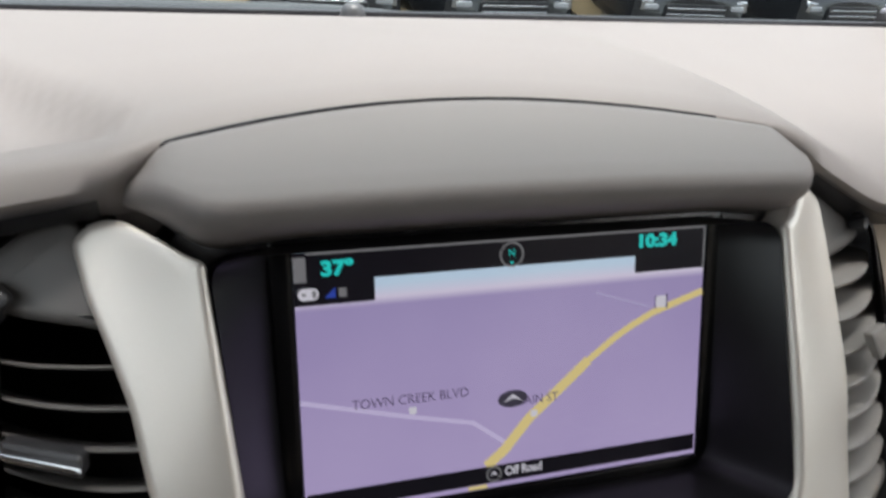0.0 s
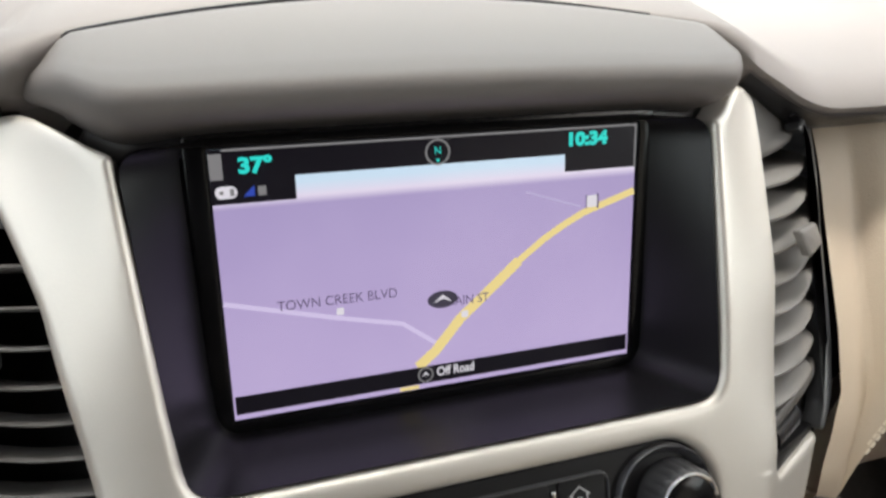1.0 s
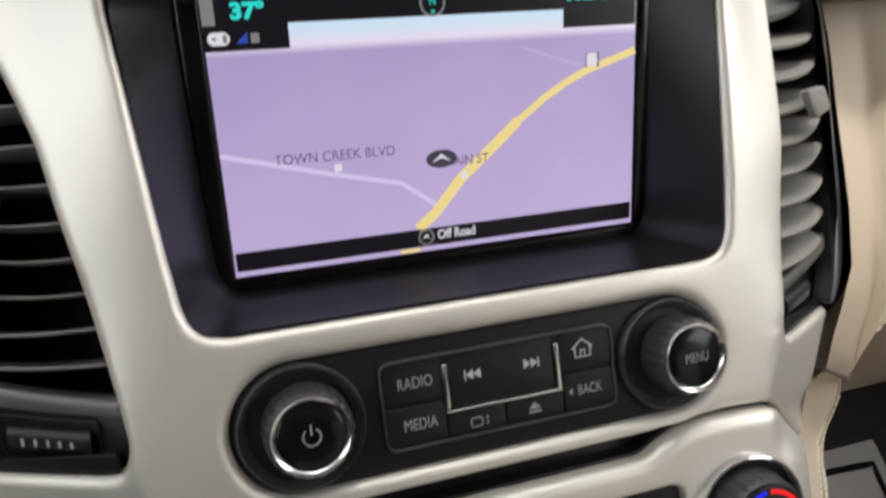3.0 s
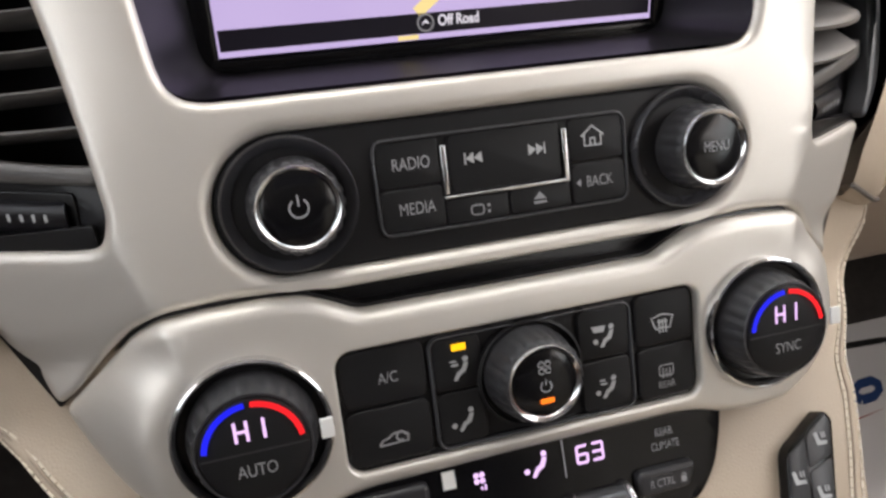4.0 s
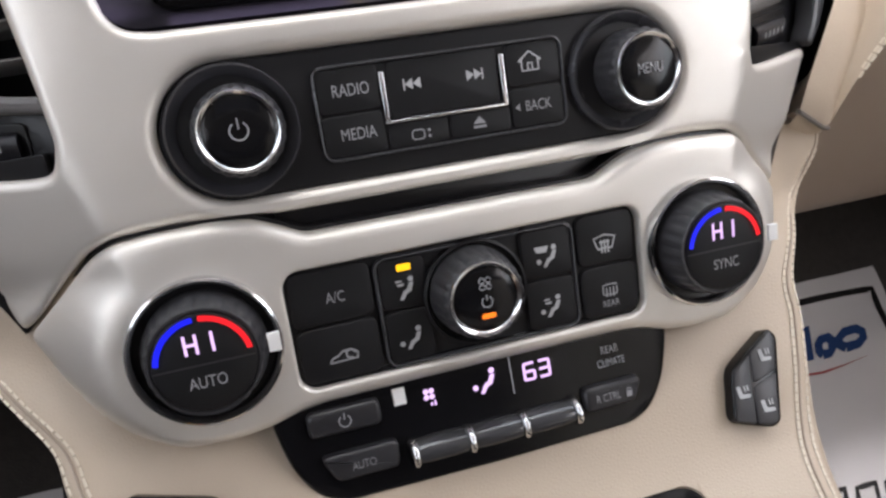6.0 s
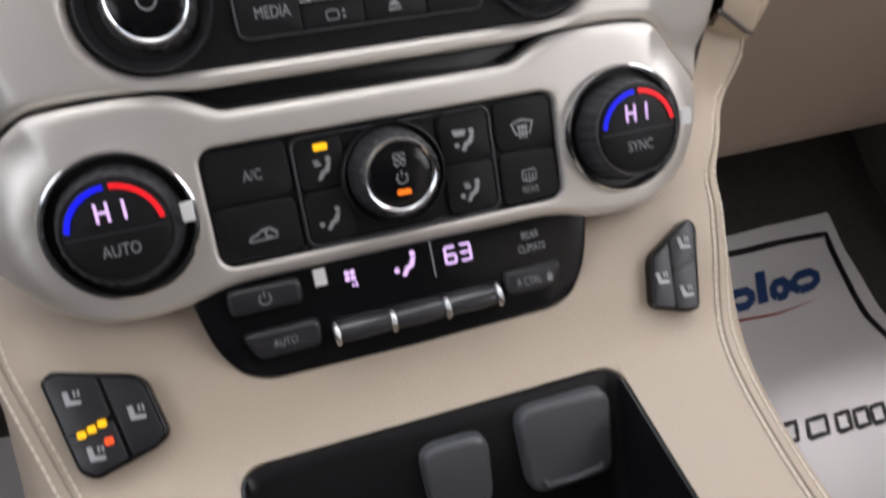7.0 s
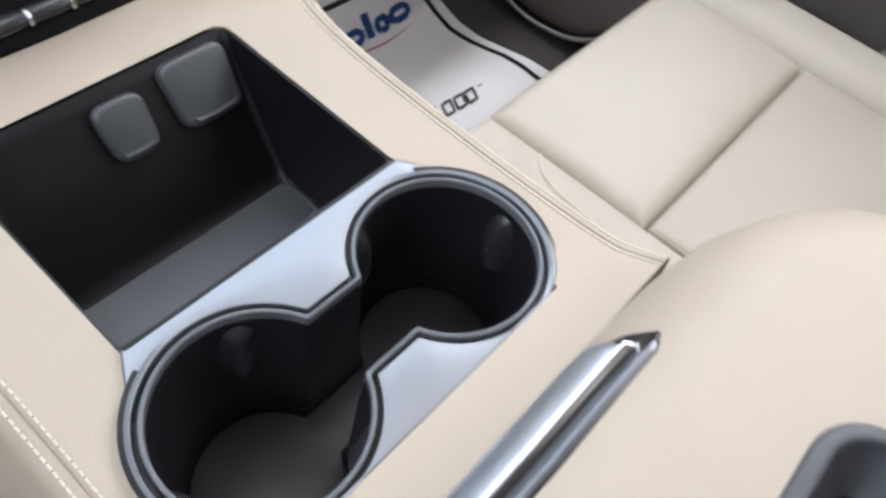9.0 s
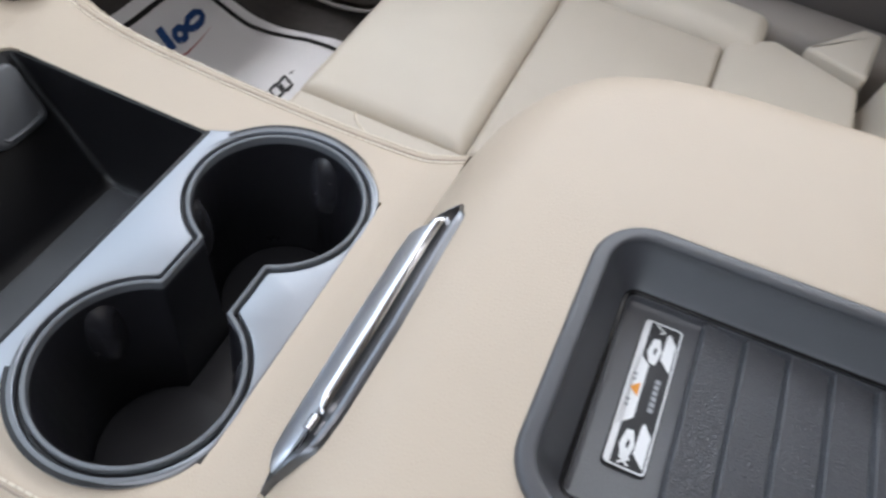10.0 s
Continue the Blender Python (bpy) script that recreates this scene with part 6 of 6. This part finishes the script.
def mark(x0, y0, shape, wide, tall):
    """Strokes of a mark inside a box whose slant is undone here and put back by printed()."""
    return [[(x0 - SLANT * y0 + wide * a, y0 + tall * b) for a, b in line] for line in shape]


RING = [(0.25, 0.0), (0.75, 0.0), (1.0, 0.3), (1.0, 0.7), (0.75, 1.0), (0.25, 1.0), (0.0, 0.7), (0.0, 0.3), (0.25, 0.0)]
for x0, wide, shape in ((0.424, 0.026, [RING]), (0.479, 0.017, [RING]), (0.505, 0.030, [RING])):
    printed(mark(x0, 0.0625, shape, wide, 0.0175), 0.0105, MATBLUE, "dark blue printed shape")
printed(mark(0.4630, 0.0600, [[(0.0, 0.0), (0.0, 1.0)]], 0.01, 0.039), 0.0130, MATBLUE, "dark blue printed shape")
part("printed_sweep", wavy([(0.380, 0.0560), (0.415, 0.0505), (0.470, 0.0450), (0.530, 0.0475), (0.470, 0.0425), (0.415, 0.0475)], 0.0012), MATRED, passenger_mat, "thin red printed sweep", on_floor)
SQUARE = [(0, 0), (1, 0), (1, 1), (0, 1), (0, 0)]
for x0, shape in ((0.371, [SQUARE]), (0.4045, [SQUARE]), (0.4365, [SQUARE]), (0.4570, [SQUARE]), (0.4760, [SQUARE])):
    printed(mark(x0, -0.0935 - 0.08 * (x0 - 0.41), shape, 0.0150 if x0 > 0.43 else 0.022, 0.0165), 0.0050, MATLINE, "black printed shape")
part("printed_bar", wavy(rect(0.507, -0.0865, 0.516, -0.0845), 0.0012), MATLINE, passenger_mat, "", on_floor)
driver_mat = thing("floor_mat", "grey paper floor mat in the driver's footwell, black border", "floor mat", "paper floor mats")
bm = bmesh.new()
grid = [[bm.verts.new((-0.56 + 0.325 * i / 24, -0.30 + 0.425 * j / 40, 0)) for i in range(25)] for j in range(41)]
for j in range(40):
    for i in range(24):
        bm.faces.new((grid[j][i], grid[j][i + 1], grid[j + 1][i + 1], grid[j + 1][i]))
part("paper_sheet", bm, PAPER, driver_mat, "grey-white paper", on_floor, 70)
part("border_line", strokes([dense([(-0.276, 0.150), (-0.272, 0.10), (-0.269, 0.06), (-0.258, -0.02), (-0.252, -0.07), (-0.247, -0.20), (-0.247, -0.20)], 0.01)[:-1]], 0.010, 0.0010), MATLINE, driver_mat, "black printed border", on_floor)

# ---- passenger door pocket ----
pocket = thing("door_pocket", "dark brown moulded door pocket with grey piping", "door pocket")
edge = [(0.045, 0.50), (0.033, 0.348), (0.026, 0.275), (0.008, 0.222), (-0.014, 0.206), (-0.060, 0.200), (-0.120, 0.210), (-0.175, 0.250), (-0.25, 0.30), (-0.60, 0.30), (-0.60, 0.62), (0.045, 0.62)]
pk = soften(edge, 0.03, 5)
part("pocket_body", slab(dense(pk, 0.02), 0.0, 0.050, 0.018, seg=4), DOORSKIN, pocket, "dark grained pocket", lambda u, w, d: Vector((0.715 - d, u, w)), 60)
part("piping", tube([(0.662, y, z) for y, z in pk[3:52]], 0.0032), TRIMGREY, pocket, "grey piping", smooth=80)
part("pocket_slot", slab(rounded(-0.030, 0.258, 0.008, 0.267, 0.003), 0.0, 0.003, 0.001), TRIMGREY, pocket, "grey slot", lambda u, w, d: Vector((0.664 - d, u, w)))


# ---- parked cars across the lot ----
def parked_car(x, y, turn=0.0):
    car = tagged(new("parked_car"), "black parked car facing the lot with clear headlights", "car", "parked cars")
    rings = []
    for yy, w, z0, z1 in ((0.0, 0.78, 0.30, 0.86), (0.10, 0.90, 0.24, 0.98), (0.45, 0.96, 0.22, 1.06), (1.25, 0.98, 0.22, 1.12), (1.45, 0.97, 0.22, 1.16), (2.1, 0.93, 0.22, 1.62), (2.7, 0.93, 0.22, 1.72), (4.2, 0.93, 0.22, 1.70), (4.7, 0.92, 0.24, 1.15), (4.85, 0.86, 0.35, 1.05)):
        zm = min(z1 - 0.08, 1.02)
        rings.append([(-w, yy, z0), (-w - 0.02, yy, (z0 + zm) / 2), (-w, yy, zm), (-w * 0.82, yy, z1 - 0.02), (0, yy - 0.03, z1 + 0.02), (w * 0.82, yy, z1 - 0.02), (w, yy, zm), (w + 0.02, yy, (z0 + zm) / 2), (w, yy, z0)])
    part("body", loft(rings, True, True, True), CARPAINT, car, "black body", smooth=35)
    part("grille", slab(rounded(-0.48, 0.52, 0.48, 0.80, 0.05), -0.04, 0.02, 0.01), BLACK, car, "black grille", lambda u, w, d: Vector((u, -0.03 - d, w)))
    for k in range(3):
        part("grille_bar", slab(rounded(-0.46, 0.57 + 0.08 * k, 0.46, 0.595 + 0.08 * k, 0.008), 0.0, 0.035, 0.006), CHROME, car, "chrome bar", lambda u, w, d: Vector((u, -0.03 - d, w)))
    for s in (-1, 1):
        lamp = part("headlight", slab(soften([(0.52, 0.66), (0.54, 0.82), (0.84, 0.86), (0.86, 0.70)], 0.03, 4), -0.06, 0.02, 0.015), CHROME, car, "bright headlight housing", lambda u, w, d: Vector((s * u, 0.02 - d, w)))
        part("lens", slab(rounded(0.58, 0.715, 0.80, 0.79, 0.03), 0.0, 0.03, 0.01), LAMPGLASS, lamp, "clear lens", lambda u, w, d: Vector((s * u, 0.02 - d, w)))
        part("mirror", slab(rounded(0.98, 1.12, 1.18, 1.26, 0.03), 0, 0.12, 0.03), CARPAINT, car, "", lambda u, w, d: Vector((s * u, 1.75 - d, w)))
    for s in (-1, 1):
        for yy in (0.85, 3.85):
            wheel = part("wheel", lathe(0, 0, [(0.30, -0.11), (0.37, -0.09), (0.385, 0.0), (0.37, 0.09), (0.30, 0.11), (0.24, 0.10)], 32), TYRE, car, "black tyre", lambda u, w, d: Vector((s * (0.86 + d), yy + u, 0.385 + w)))
            part("rim", lathe(0, 0, [(0.25, 0.085), (0.22, 0.105), (0.06, 0.095), (0.02, 0.11)], 24), BRUSHED, wheel, "alloy rim", lambda u, w, d: Vector((s * (0.86 + d), yy + u, 0.385 + w)))
    car.matrix_basis = pose(x, y, -1.80, 0, 0, turn)
    return car


first = parked_car(3.75, 9.05, 3)
for x, y, turn in ((6.55, 9.15, -2), (9.45, 9.3, 2), (1.35, 9.1, -3), (-1.15, 9.05, 2), (-3.70, 9.2, 0), (12.1, 9.4, 3)):
    copy_thing(first, pose(x, y, -1.80, 0, 0, turn))
